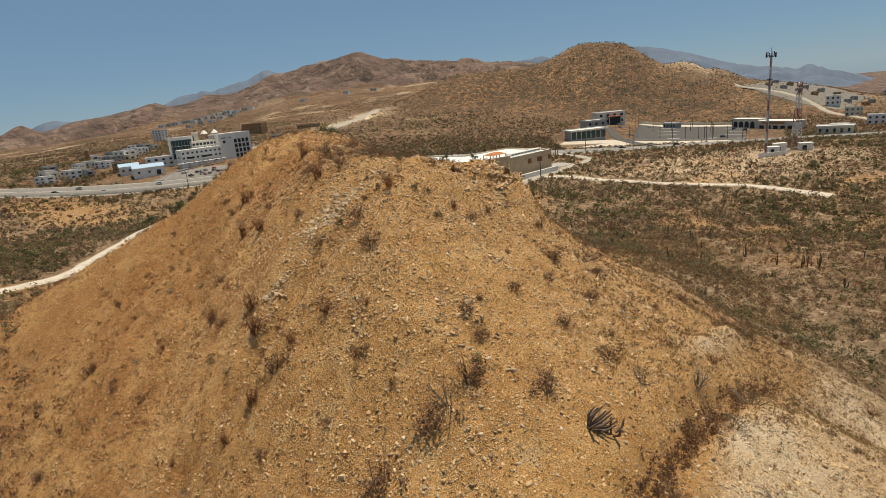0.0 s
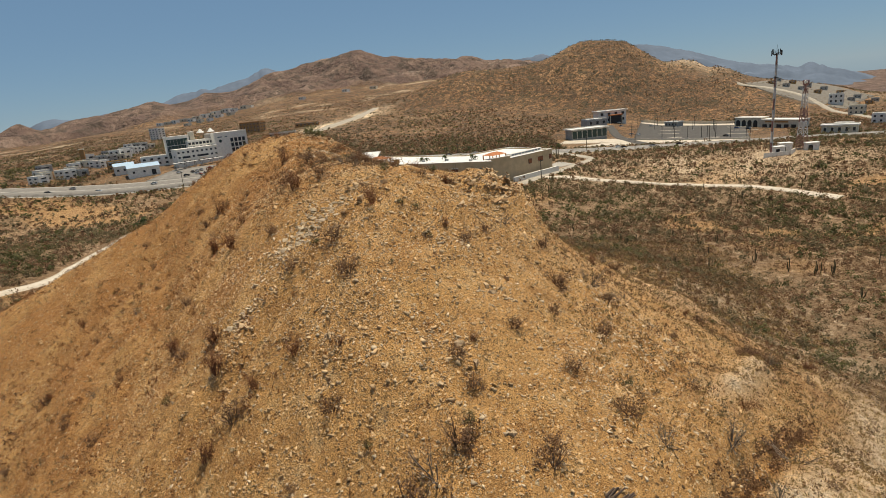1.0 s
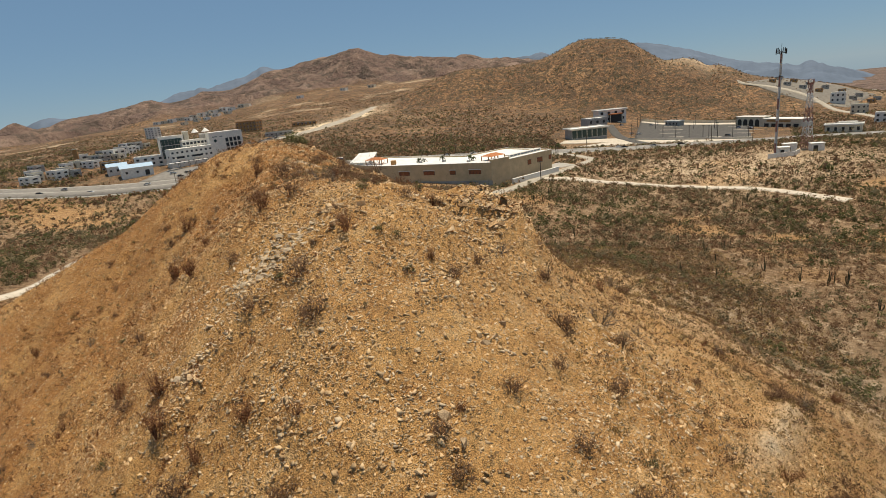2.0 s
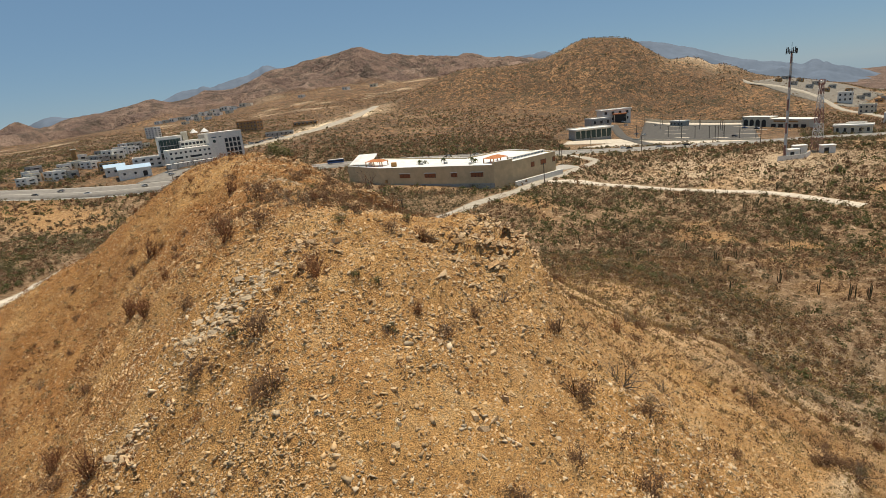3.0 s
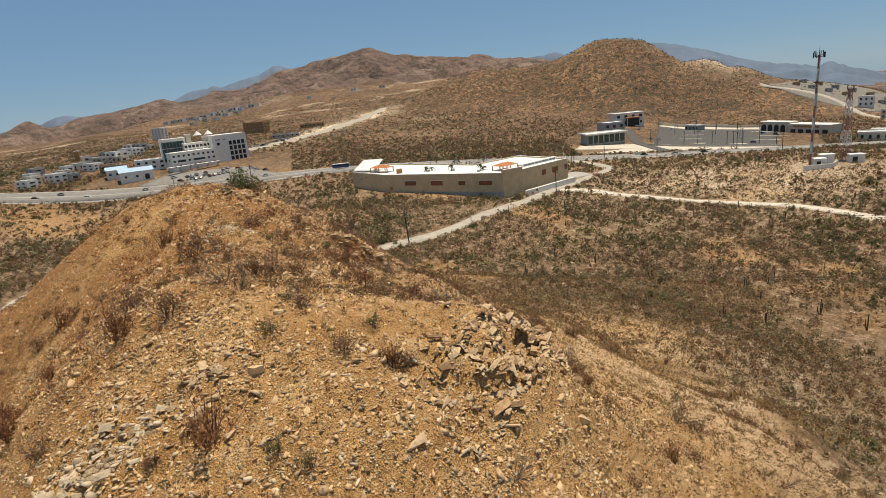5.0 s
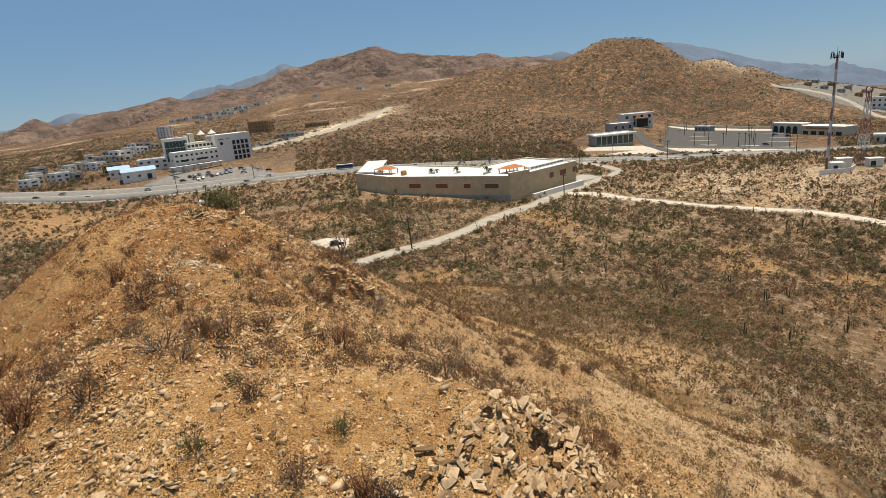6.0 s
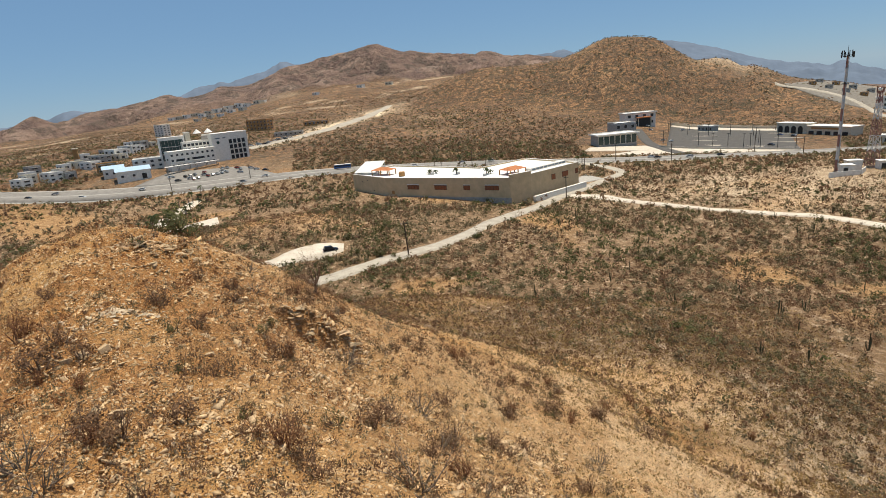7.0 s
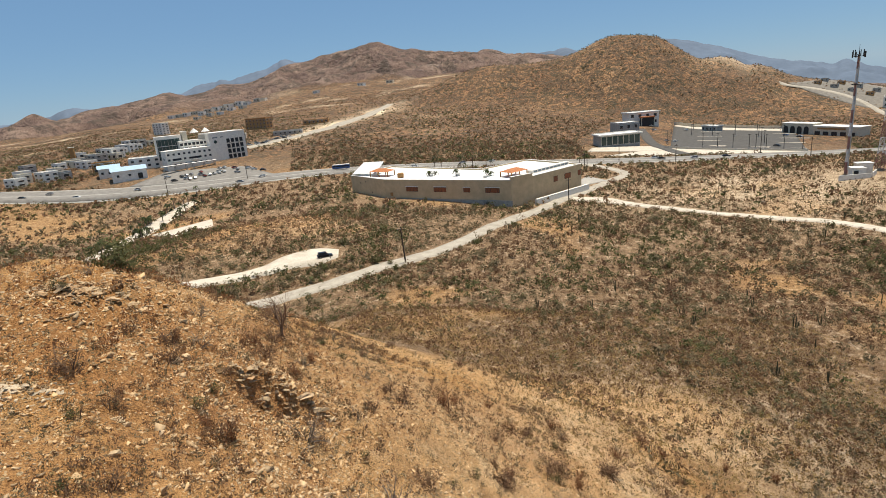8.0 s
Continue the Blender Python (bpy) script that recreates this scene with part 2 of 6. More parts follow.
def glass_mat(name, tint):
    m, nd, ln, b = material(name, 0.12)
    b.inputs["Base Color"].default_value = (*tint, 1)
    b.inputs["Specular IOR Level"].default_value = 0.4
    return m


GLASS = glass_mat("dark_window_glass", (0.03, 0.035, 0.04))
GREEN_GLASS = glass_mat("green_window_glass", (0.03, 0.055, 0.05))
GREY_GLASS = glass_mat("grey_curtain_glass", (0.13, 0.15, 0.17))
ORANGE_BLIND = plain_mat("orange_brown_blind", (0.3, 0.11, 0.05), 0.8)
CAR_PAINT = [glass_mat("car_paint_" + n, c) for n, c in (("white", (0.7, 0.7, 0.68)), ("black", (0.02, 0.02, 0.022)), ("silver", (0.4, 0.4, 0.4)), ("red", (0.3, 0.03, 0.02)), ("blue", (0.04, 0.09, 0.22)))]


# ---------------------------------------------------------------- landform
SPINE_Y = np.array([5.0, 25, 40, 55, 70, 85, 100, 125, 160])
SPINE_X = np.array([5.428, 3.443, -2.331, -6.149, -12.242, -21.015, -22.596, -16.558, -9.043])
SPINE_Z = np.array([38.72, 41.779, 49.699, 55.616, 55.496, 56.7, 49.593, 33.788, 22.371])
SLOPE_EAST = np.array([0.312, 0.387, 0.724, 0.73, 0.704, 0.612, 0.512, 0.333, 0.163])
SLOPE_WEST = np.array([0.414, 0.691, 0.866, 0.972, 0.803, 0.732, 0.611, 0.346, 0.187])
CREST = 7.39
# hummocks and hollows on the near hill: x, y, height, radius
HUMMOCKS = [(8.1, 88.0, -1.0, 6.0), (5.8, 60.5, 1.1, 4.0), (-3.8, 58.3, -1.1, 4.0), (15.6, 50.3, -1.1, 4.0), (36.9, 83.6, 1.1, 4.0), (-11.7, 84.2, 0.9, 4.0), (3.5, 50.0, 1.2, 4.0),
            (50.2, 99.9, -1.0, 4.0), (30.5, 66.1, 1.1, 4.0), (31.0, 57.9, -1.0, 4.0), (0.0, 44.1, -0.6, 4.0), (8.7, 75.9, -0.7, 6.0), (38.9, 105.8, 0.8, 4.0), (-28.1, 71.9, 0.7, 4.0),
            (28.0, 71.0, 2.4, 5.0), (20.5, 57.3, -1.4, 4.0), (40.0, 127.0, 3.6, 12.0), (49.0, 113.0, 1.6, 10.0), (51.0, 69.0, 3.4, 8.0), (17.5, 65.5, 1.0, 3.0), (43.0, 88.0, 1.0, 6.0), (28.5, 92.0, -1.6, 4.0), (14.5, 45.5, 0.7, 4.0)]
# broad swells and hollows of the valley floor: x, y, height, radius
SWELLS = [(112, 205, -6.0, 62), (-225, 325, -19.0, 85), (-62, 172, -5.0, 32), (195, 300, 5.0, 55),
          (-30, 212, 2.0, 30), (-190, 455, 4.0, 90), (-62, 245, 3.5, 30), (300, 320, 3.0, 70)]
# skylines of the ranges: bearing in degrees and height above the plain at that distance
RANGES = [
    (930, 250, 650, [-60, -12.5, -8.1, -4.7, -1.4, 1.3, 3.5, 5.7, 8.9, 11.5, 12.6, 14.1, 15.1, 16.6, 18.1, 19.0, 20.0, 21.2, 22.3, 23.2, 24.1, 25.2, 25.9, 26.8, 28.1, 28.9, 31.0, 32.6, 34.0, 35.5, 37.4, 60],
     [-40, 0, 25, 50, 70, 88, 97, 96, 96, 102, 108, 118, 122, 121, 119, 115, 104, 91, 80, 80, 80, 74, 66, 66, 57, 50, 41, 36, 31, 25, 14, -10]),
    (2000, 430, 900, [-75, -37.1, -36.1, -35.2, -34.7, -33.8, -32.8, -32.1, -31.3, -30.3, -29.0, -27.6, -26.7, -25.9, -25.2, -23.9, -22.5, -20.5, -18.5, -16.9, -15.3, -13.7, -12.6, -11.5, -8.8, -7.7, -6.1, -4.5, -3.5, -1.3, 1.9, 4.7, 5.7, 7.3, 11.0, 13.0, 17.0, 22.0, 75],
     [57, 70, 85, 102, 91, 79, 90, 100, 104, 100, 106, 116, 125, 136, 141, 133, 132, 144, 155, 172, 183, 189, 196, 207, 218, 228, 233, 216, 207, 195, 181, 180, 168, 160, 141, 110, 20, -40, -60]),
]
# the blue ranges behind: distance, bearings, heights
FAR_RANGE = (3900, [-75, -37.3, -35.0, -33.9, -32.9, -32.1, -30.1, -29.2, -24.6, -22.6, -21.6, -19.6, -18.0, -17.0, -15.9, -15.1, -14.3, -13.3, -9.0, 1.9, 6.2, 8.9, 10.0, 11.1, 11.9, 12.7, 15.3, 18.3, 20.2, 21.7, 22.6, 24.9, 27.1, 28.9, 31.4, 33.0, 33.7, 34.5, 35.6, 36.8, 37.8, 75],
             [90, 98, 114, 144, 156, 147, 150, 157, 197, 243, 251, 260, 292, 301, 336, 356, 331, 326, 334, 284, 269, 261, 264, 274, 268, 245, 254, 271, 265, 250, 233, 185, 129, 90, 62, 41, 56, 30, 8, -22, -50, -60])


def hermite(knots, values, q):
    knots, values = np.asarray(knots, float), np.asarray(values, float)
    m = np.gradient(values, knots)
    q = np.clip(q, knots[0], knots[-1])
    i = np.clip(np.searchsorted(knots, q) - 1, 0, len(knots) - 2)
    h = knots[i + 1] - knots[i]
    u = (q - knots[i]) / h
    return ((2 * u**3 - 3 * u**2 + 1) * values[i] + (u**3 - 2 * u**2 + u) * h * m[i]
            + (-2 * u**3 + 3 * u**2) * values[i + 1] + (u**3 - u**2) * h * m[i + 1])


def soft_max(a, b, k):
    return k * np.logaddexp(a / k, b / k)


def lattice(x, y, seed):
    """Smooth value noise, -1 to 1, one cell to the unit."""
    xi, yi = np.floor(x).astype(np.int64), np.floor(y).astype(np.int64)
    fx, fy = x - xi, y - yi
    fx, fy = fx * fx * (3 - 2 * fx), fy * fy * (3 - 2 * fy)

    def cell(i, j):
        n = (i * 374761393 + j * 668265263 + seed * 974634777) & 0x7FFFFFFF
        n = ((n ^ (n >> 13)) * 1274126177) & 0x7FFFFFFF
        n = n ^ (n >> 16)
        return (n & 0xFFFF) / 32767.5 - 1

    a = cell(xi, yi) * (1 - fx) + cell(xi + 1, yi) * fx
    b = cell(xi, yi + 1) * (1 - fx) + cell(xi + 1, yi + 1) * fx
    return a * (1 - fy) + b * fy


def fbm(x, y, size, octaves, seed):
    total, amp = np.zeros_like(x), 1.0
    for o in range(octaves):
        total = total + amp * lattice(x / size + 17.3 * o, y / size - 9.1 * o, seed + o)
        size, amp = size * 0.5, amp * 0.5
    return total


def plain(x, y):
    z = 18 - 0.04 * np.clip(x, -450, 450) - 0.006 * np.clip(y - 420, 0, 600)
    for sx, sy, h, r in SWELLS:
        z = z + h * np.exp(-((x - sx) ** 2 + (y - sy) ** 2) / (2 * r * r))
    return z


# the plain climbs towards the foot of the far ridge: bearing, height at 1450 m
APRON = ([-75, -37.5, -30.5, -25, -17, -10, -3.6, 0.7, 8.7, 15, 22, 75], [30, 40, 56, 64, 84, 106, 106, 112, 98, 60, 5, -60])


def rising_plain(x, y):
    z = plain(x, y)
    r, a = np.hypot(x, y), np.degrees(np.arctan2(x, y))
    z = z - 0.034 * np.clip(r - 1050, 0, None) * np.clip((a - 20) / 10, 0, 1)
    return z + np.clip(hermite(*APRON, a) - z, 0, None) * np.clip((r - 440) / 1010, 0, 1) ** 1.2


def near_hill(x, y):
    xc, zc, se, sw = (hermite(SPINE_Y, row, y) for row in (SPINE_X, SPINE_Z, SLOPE_EAST, SLOPE_WEST))
    zc = zc - 0.45 * np.clip(y - 160, 0, None) - 0.35 * np.clip(5 - y, 0, None)
    d = x - xc
    return zc - np.where(d > 0, se, sw) * (np.sqrt(d * d + CREST**2) - CREST) + 0.37 * sw * np.clip(-d - 20, 0, 45)


def ranges(x, y):
    r, a = np.hypot(x, y), np.degrees(np.arctan2(x, y))
    far = np.full_like(r, -200.0)
    for dist, front, back, bearing, height in RANGES:
        crest = hermite(bearing, height, a)
        s = (r - dist) / np.where(r < dist, front, back)
        far = np.maximum(far, (crest + 70) * np.exp(-np.abs(s) ** 1.7 * 1.6) - 70)
    return far


def ground_height(x, y):
    x, y = np.asarray(x, float), np.asarray(y, float)
    low = soft_max(rising_plain(x, y), ranges(x, y), 8.0)
    z = soft_max(near_hill(x, y), low, 2.5)
    for hx, hy, h, r in HUMMOCKS:
        z = z + h * np.exp(-((x - hx) ** 2 + (y - hy) ** 2) / (2 * r * r))
    return z


# ---------------------------------------------------------------- mesh helpers
def mesh_np(name, verts, faces):
    """A mesh from arrays of vertices and of triangles or quads."""
    verts, faces = np.asarray(verts, np.float32), np.asarray(faces, np.int32)
    me = bpy.data.meshes.new(name)
    k = faces.shape[1]
    me.vertices.add(len(verts))
    me.vertices.foreach_set("co", verts.ravel())
    me.loops.add(faces.size)
    me.loops.foreach_set("vertex_index", faces.ravel())
    me.polygons.add(len(faces))
    me.polygons.foreach_set("loop_start", np.arange(0, faces.size, k, dtype=np.int32))
    me.update(calc_edges=True)
    me.validate()
    return me


def part(name, bm, mat, parent=None, label=""):
    me = bpy.data.meshes.new(name)
    bm.to_mesh(me)
    bm.free()
    me.materials.append(mat)
    ob = new(name, me)
    ob.parent = parent
    if label:
        tagged(ob, label)
    return ob


def thing(name, x, y, z, turn, label, category, group="", kind=""):
    ob = new(name)
    ob.empty_display_size = 0.3
    ob.matrix_basis = pose(x, y, z, 0, 0, turn)
    return tagged(ob, label, category, group, kind)


def block(sx, sy, sz, x=0, y=0, z=0, turn=0, bevel=0.0, bm=None):
    """A box that stands on z, its middle at x, y."""
    bm = bm or bmesh.new()
    made = bmesh.ops.create_cube(bm, size=1, matrix=pose(x, y, z + sz / 2, 0, 0, turn) @ Matrix.Diagonal((sx, sy, sz, 1)))
    if bevel:
        edges = list({e for v in made["verts"] for e in v.link_edges})
        bmesh.ops.bevel(bm, geom=edges, offset=bevel, segments=1, affect="EDGES")
    return bm


def rod(a, b, ra, rb, sides=8, bm=None):
    """A tapered rod from a to b."""
    bm = bm or bmesh.new()
    a, b = Vector(a), Vector(b)
    m = Matrix.Translation((a + b) / 2) @ (b - a).to_track_quat("Z", "Y").to_matrix().to_4x4()
    bmesh.ops.create_cone(bm, cap_ends=True, segments=sides, radius1=ra, radius2=rb, depth=(b - a).length, matrix=m)
    return bm


def prism(points, z0, z1):
    """A footprint drawn up from z0 to z1."""
    bm = bmesh.new()
    lo = [bm.verts.new((x, y, z0)) for x, y in points]
    hi = [bm.verts.new((x, y, z1)) for x, y in points]
    n = len(points)
    bm.faces.new(hi)
    bm.faces.new(lo[::-1])
    for i in range(n):
        bm.faces.new((lo[i], lo[(i + 1) % n], hi[(i + 1) % n], hi[i]))
    bmesh.ops.recalc_face_normals(bm, faces=bm.faces)
    return bm


def zg(x, y):
    return float(ground_at(np.array([x], float), np.array([y], float))[0])


# ---------------------------------------------------------------- ground sheet
def roughness_of_land(x, y):
    """Small unevenness: gullies and hummocks near by, folds on the ranges."""
    near = np.clip(1 - np.hypot(x, y - 60) / 160, 0, 1)
    r = np.hypot(x, y)
    z = near * (0.55 * fbm(x, y, 9.0, 3, 3) + 0.3 * fbm(x, y, 1.9, 3, 11) + 0.07 * fbm(x, y, 0.8, 2, 13))
    z = z + 0.5 * np.clip((r - 90) / 80, 0, 1) * np.clip((330 - r) / 60, 0, 1) * fbm(x, y, 22.0, 2, 21)
    mesa = np.clip((r - 620) / 300, 0, 1) * np.clip((1400 - r) / 200, 0, 1)
    z = z + mesa * 7 * (0.5 - np.abs(fbm(x, y, 150.0, 4, 31))) * np.clip(np.abs(r - 930) / 240, 0.0, 1)
    spurs = np.clip((r - 1400) / 250, 0, 1) * np.clip(np.abs(r - 2000) / 360, 0.25, 1)
    z = z + spurs * 120 * np.clip((17 - np.degrees(np.arctan2(x, y))) / 6, 0.04, 1) * (0.34 - np.abs(fbm(x, y, 210.0, 5, 41)))
    return z


# the step of a bank worn into the hill's flank, and the gully beside the pale bank
def worn(x, y):
    line = 76.9 + 0.12 * (x + 3.5)
    bank = np.exp(-((x + 3.3) / 2.3) ** 4) * np.tanh((y - line) / 0.25) * np.exp(-((y - line) / 2.2) ** 2)
    gully = -1.5 * np.exp(-(((x - 13.4) - 0.92 * (y - 28)) / 1.5) ** 2) * np.exp(-((y - 31) / 11) ** 2)
    lip = 1.3 * np.exp(-(((x - 19.7) - 0.85 * (y - 40)) / 1.7) ** 2) * np.exp(-((y - 45) / 7) ** 4)
    shoulder = 1.3 * np.exp(-((x - 6.6) / 2.6) ** 4 - ((y - 54) / 4.2) ** 4)
    brow = 0.95 * np.exp(-((x - 8.7) / 1.7) ** 4 - ((y - 55.4) / 3.4) ** 4) + 0.5 * np.exp(-((x - 5.2) / 2.6) ** 4 - ((y - 57.2) / 2.2) ** 4)
    runnel = -1.1 * np.exp(-(((x + 14) - 1.15 * (y - 40)) / 1.6) ** 2) * np.exp(-((y - 36) / 12) ** 2)
    return 0.95 * bank + gully + lip + shoulder + brow + runnel


# where bedrock breaks through in steps: x, y, reach along x, reach along y, height of a step
BEDS = [(5.6, 53.0, 3.6, 2.8, 0.95), (8.2, 56.4, 2.8, 3.4, 1.0), (-9.2, 49.6, 3.2, 2.2, 0.35), (-13.6, 80.2, 3.0, 2.6, 0.5), (7.6, 62.5, 2.2, 3.2, 0.45), (-3.6, 77.4, 2.6, 1.2, 0.3)]


def bedrock(x, y, z):
    """Turns the slope into tilted, broken steps where the beds come out."""
    lift = np.zeros_like(z)
    for bx, by, rx, ry, step in BEDS:
        there = np.exp(-((x - bx) / rx) ** 4 - ((y - by) / ry) ** 4)
        tilt = (z + 0.22 * (x - bx) - 0.1 * (y - by) + 0.3 * fbm(x, y, 1.6, 3, 71)) / step
        k = tilt - np.floor(tilt)
        lift = lift + there * step * (np.clip((k - 0.5) / 0.16, -0.5, 0.5) + 0.5 - k)
    return z + lift


def ground_at(x, y):
    return bedrock(x, y, ground_height(x, y) + roughness_of_land(x, y) + worn(x, y))


def open_patch(x, y):
    """Where the scrub leaves open patches of dry grass: 0 to 1."""
    west = np.clip((-40 - x) / 60, 0, 1)
    return np.clip((fbm(x, y * 1.6, 46.0, 3, 134) - 0.45 + 0.18 * west) * 3, 0, 1) * np.clip((y - 110) / 40, 0, 1)


def spaced(lo, hi, step, limit, grow):
    """Even steps between lo and hi, then ever longer ones out to the limit."""
    mid = list(np.arange(lo, hi + step * 0.5, step))
    s, v = step, mid[-1]
    while v < limit:
        s = min(s * grow, 24.0) if abs(v) < 2700 else s * 1.08
        v += s
        mid.append(v)
    s, v = step, mid[0]
    head = []
    while v > -limit:
        s = min(s * grow, 24.0) if abs(v) < 2700 else s * 1.08
        v -= s
        head.append(v)
    return np.array(head[::-1] + mid)


def build_ground():
    xs, ys = spaced(-30, 30, 0.34, 4600, 1.05), spaced(24, 90, 0.32, 4600, 1.04)
    ys = ys[ys > -400]
    gx, gy = np.meshgrid(xs, ys)
    x, y = gx.ravel(), gy.ravel()
    z = ground_at(x, y)
    nx, ny = len(xs), len(ys)
    i = (np.arange(ny - 1)[:, None] * nx + np.arange(nx - 1)[None]).ravel()
    me = mesh_np("ground", np.stack([x, y, z], 1), np.stack([i, i + 1, i + nx + 1, i + nx], 1))
    # which soil lies where: ochre on the near hill, pale sand on bare banks, red earth on the ranges; alpha:
    # haze-greyed rock of the far ridge
    nz = fbm(x, y, 14.0, 3, 51)
    r0 = np.hypot(x, y)
    above = near_hill(x, y) - soft_max(rising_plain(x, y), ranges(x, y), 8.0)
    edge = np.clip((x + 5) / 20, 0, 1) * 3
    hill = np.clip((above - edge + 4 * nz) / (5 + edge), 0, 1)
    hill *= np.clip(1.35 - (x - 8) / 48 + 0.3 * nz, 0.25, 1)
    hill *= np.clip((x + 88) / 14 + 0.4 * nz, 0, 1) * np.clip((124 - y) / 16 + 0.4 * nz, 0, 1)
    bank = np.clip((x - 14.4 - 0.92 * (y - 28) + 2.0 * nz) / 2.5, 0, 1) * np.clip((60 - y + 9 * nz) / 16, 0, 1) * np.clip(0.8 + 0.5 * nz, 0, 1)
    bank = np.maximum(bank, 0.7 * np.exp(-((x - 19.7 - 0.85 * (y - 40)) / 1.3) ** 2 - ((y - 44) / 6.5) ** 4))
    knoll = 0.62 * np.exp(-((x - 150) / 75) ** 2 - ((y - 292) / 46) ** 2) * np.clip(0.75 + 0.6 * nz, 0, 1)
    knoll2 = 0.35 * np.exp(-((x + 48) / 26) ** 2 - ((y - 245) / 24) ** 2) * np.clip(0.6 + 0.5 * nz, 0, 1)
    flank = 0.55 * np.exp(-((x - 34) / 28) ** 2 - ((y - 86) / 36) ** 2) * np.clip(0.6 + 1.1 * nz, 0, 1)
    far_pale = np.exp(-((x - 392) / 34) ** 2 - ((y - 850) / 40) ** 2) * 0.55 + np.exp(-((x - 620) / 120) ** 2 - ((y - 800) / 110) ** 2) * 0.3
    strip = np.exp(-((x + 150 - 0.31 * (y - 640)) / 22) ** 2) * np.clip((y - 540) / 60, 0, 1) * np.clip((930 - y) / 100, 0, 1) * np.clip(0.55 + 0.8 * nz, 0, 1)
    streets = np.clip((r0 - 700) / 200, 0, 1) * np.clip((1500 - r0) / 100, 0, 1) * np.clip(6 * (0.09 - np.abs(fbm(x * 0.25, y, 55.0, 2, 57))), 0, 0.8) * (x < 60)
    hill = np.maximum(hill, 0.75 * np.exp(-((x + 66) / 30) ** 4 - ((y - 258) / 30) ** 4) * np.clip(0.8 + 0.6 * nz, 0, 1))
    hill = np.maximum(hill, 0.45 * open_patch(x, y) * np.clip((520 - r0) / 60, 0, 1))
    pale = np.clip(strip + streets + bank + knoll + knoll2 + flank + far_pale, 0, 1)
    r = np.hypot(x, y)
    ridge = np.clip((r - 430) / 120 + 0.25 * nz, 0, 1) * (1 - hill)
    at = me.attributes.new("soil", "FLOAT_COLOR", "POINT")
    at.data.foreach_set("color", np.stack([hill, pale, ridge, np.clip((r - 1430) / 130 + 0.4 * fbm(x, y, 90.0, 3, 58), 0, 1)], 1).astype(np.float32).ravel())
    red_soil = np.exp(-((x + 6) / 11) ** 2 - ((y - 76) / 13) ** 2) + 0.8 * np.clip((-x - 13 + 5 * nz) / 6, 0, 1) * np.clip((100 - y) / 20, 0, 1)
    at = me.attributes.new("rust", "FLOAT", "POINT")
    at.data.foreach_set("value", np.clip(red_soil * (0.75 + 0.9 * fbm(x, y, 5.0, 3, 59)), 0, 0.95).astype(np.float32))
    me.materials.append(GROUND)
    me.polygons.foreach_set("use_smooth", np.ones(len(me.polygons), bool))
    return tagged(new("ground", me), "dry ochre desert hillside, valley floor and brown ridges", "ground", kind="structure")


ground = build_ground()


def build_backdrop():
    """The blue ranges beyond the land, their haze painted into the colour."""
    dist, bearing, height = FAR_RANGE
    a = np.linspace(-62, 62, 900)
    crest = hermite(bearing, height, a) + 5 * fbm(a * 40, a * 0, 30.0, 4, 61)
    rows = []
    steps = np.linspace(-1, 0.7, 26)
    for s in steps:
        rr = dist + 900 * s + a * 0
        rise = np.exp(-np.abs(s) ** 1.5 * 1.8)
        fold = 55 * fbm(a * 55, a * 0 + s * 900, 160.0, 4, 81) * (1 - np.exp(-(s / 0.22) ** 2))
        rows.append(np.stack([rr * np.sin(np.radians(a)), rr * np.cos(np.radians(a)), -90 + (crest + 90) * rise + fold * rise], 1))
    n, v = len(a), np.concatenate(rows)
    i = (np.arange(len(rows) - 1)[:, None] * n + np.arange(n - 1)[None]).ravel()
    me = mesh_np("backdrop", v, np.stack([i, i + 1, i + n + 1, i + n], 1))
    me.materials.append(HAZE_BLUE)
    me.polygons.foreach_set("use_smooth", np.ones(len(me.polygons), bool))
    return tagged(new("backdrop", me), "hazy blue mountain ranges far beyond the plain", "mountains", kind="structure")


build_backdrop()


# ---------------------------------------------------------------- roads
def ribbon(name, points, width, lift, mat, label, category, samples=90, kind="structure"):
    """A road bed that follows a line over the ground, with sloping shoulders."""
    p = np.array(points, float)
    t = np.concatenate([[0], np.cumsum(np.hypot(*np.diff(p, axis=0).T))])
    q = np.linspace(0, t[-1], samples)
    x, y = hermite(t, p[:, 0], q), hermite(t, p[:, 1], q)
    w = hermite(t, np.array([width] * len(t) if np.isscalar(width) else width, float), q) / 2
    tx, ty = np.gradient(x), np.gradient(y)
    ln = np.hypot(tx, ty)
    nx, ny = -ty / ln, tx / ln
    mid = ground_at(x, y)
    for _ in range(3):
        mid = np.convolve(np.pad(mid, 2, "edge"), np.ones(5) / 5, "valid")
    rows = []
    for s, dz in ((-1.0, -1.6), (-1.0, 0.0), (-0.5, 0.06), (0.0, 0.1), (0.5, 0.06), (1.0, 0.0), (1.0, -1.6)):
        ww = w * s + np.sign(s) * (0.9 if dz < -1 else 0) + 0.25 * lattice(q / 5.0, q * 0 + s * 9.0, 5)
        xx, yy = x + nx * ww, y + ny * ww
        rows.append(np.stack([xx, yy, np.maximum(mid, ground_at(xx, yy)) * (dz >= 0) + mid * (dz < 0) + lift + dz], 1))
    v = np.concatenate(rows)
    i = (np.arange(len(rows) - 1)[:, None] * samples + np.arange(samples - 1)[None]).ravel()
    me = mesh_np(name, v, np.stack([i, i + 1, i + samples + 1, i + samples], 1))
    me.materials.append(mat)
    me.polygons.foreach_set("use_smooth", np.ones(len(me.polygons), bool))
    return tagged(new(name, me), label, category, kind=kind)


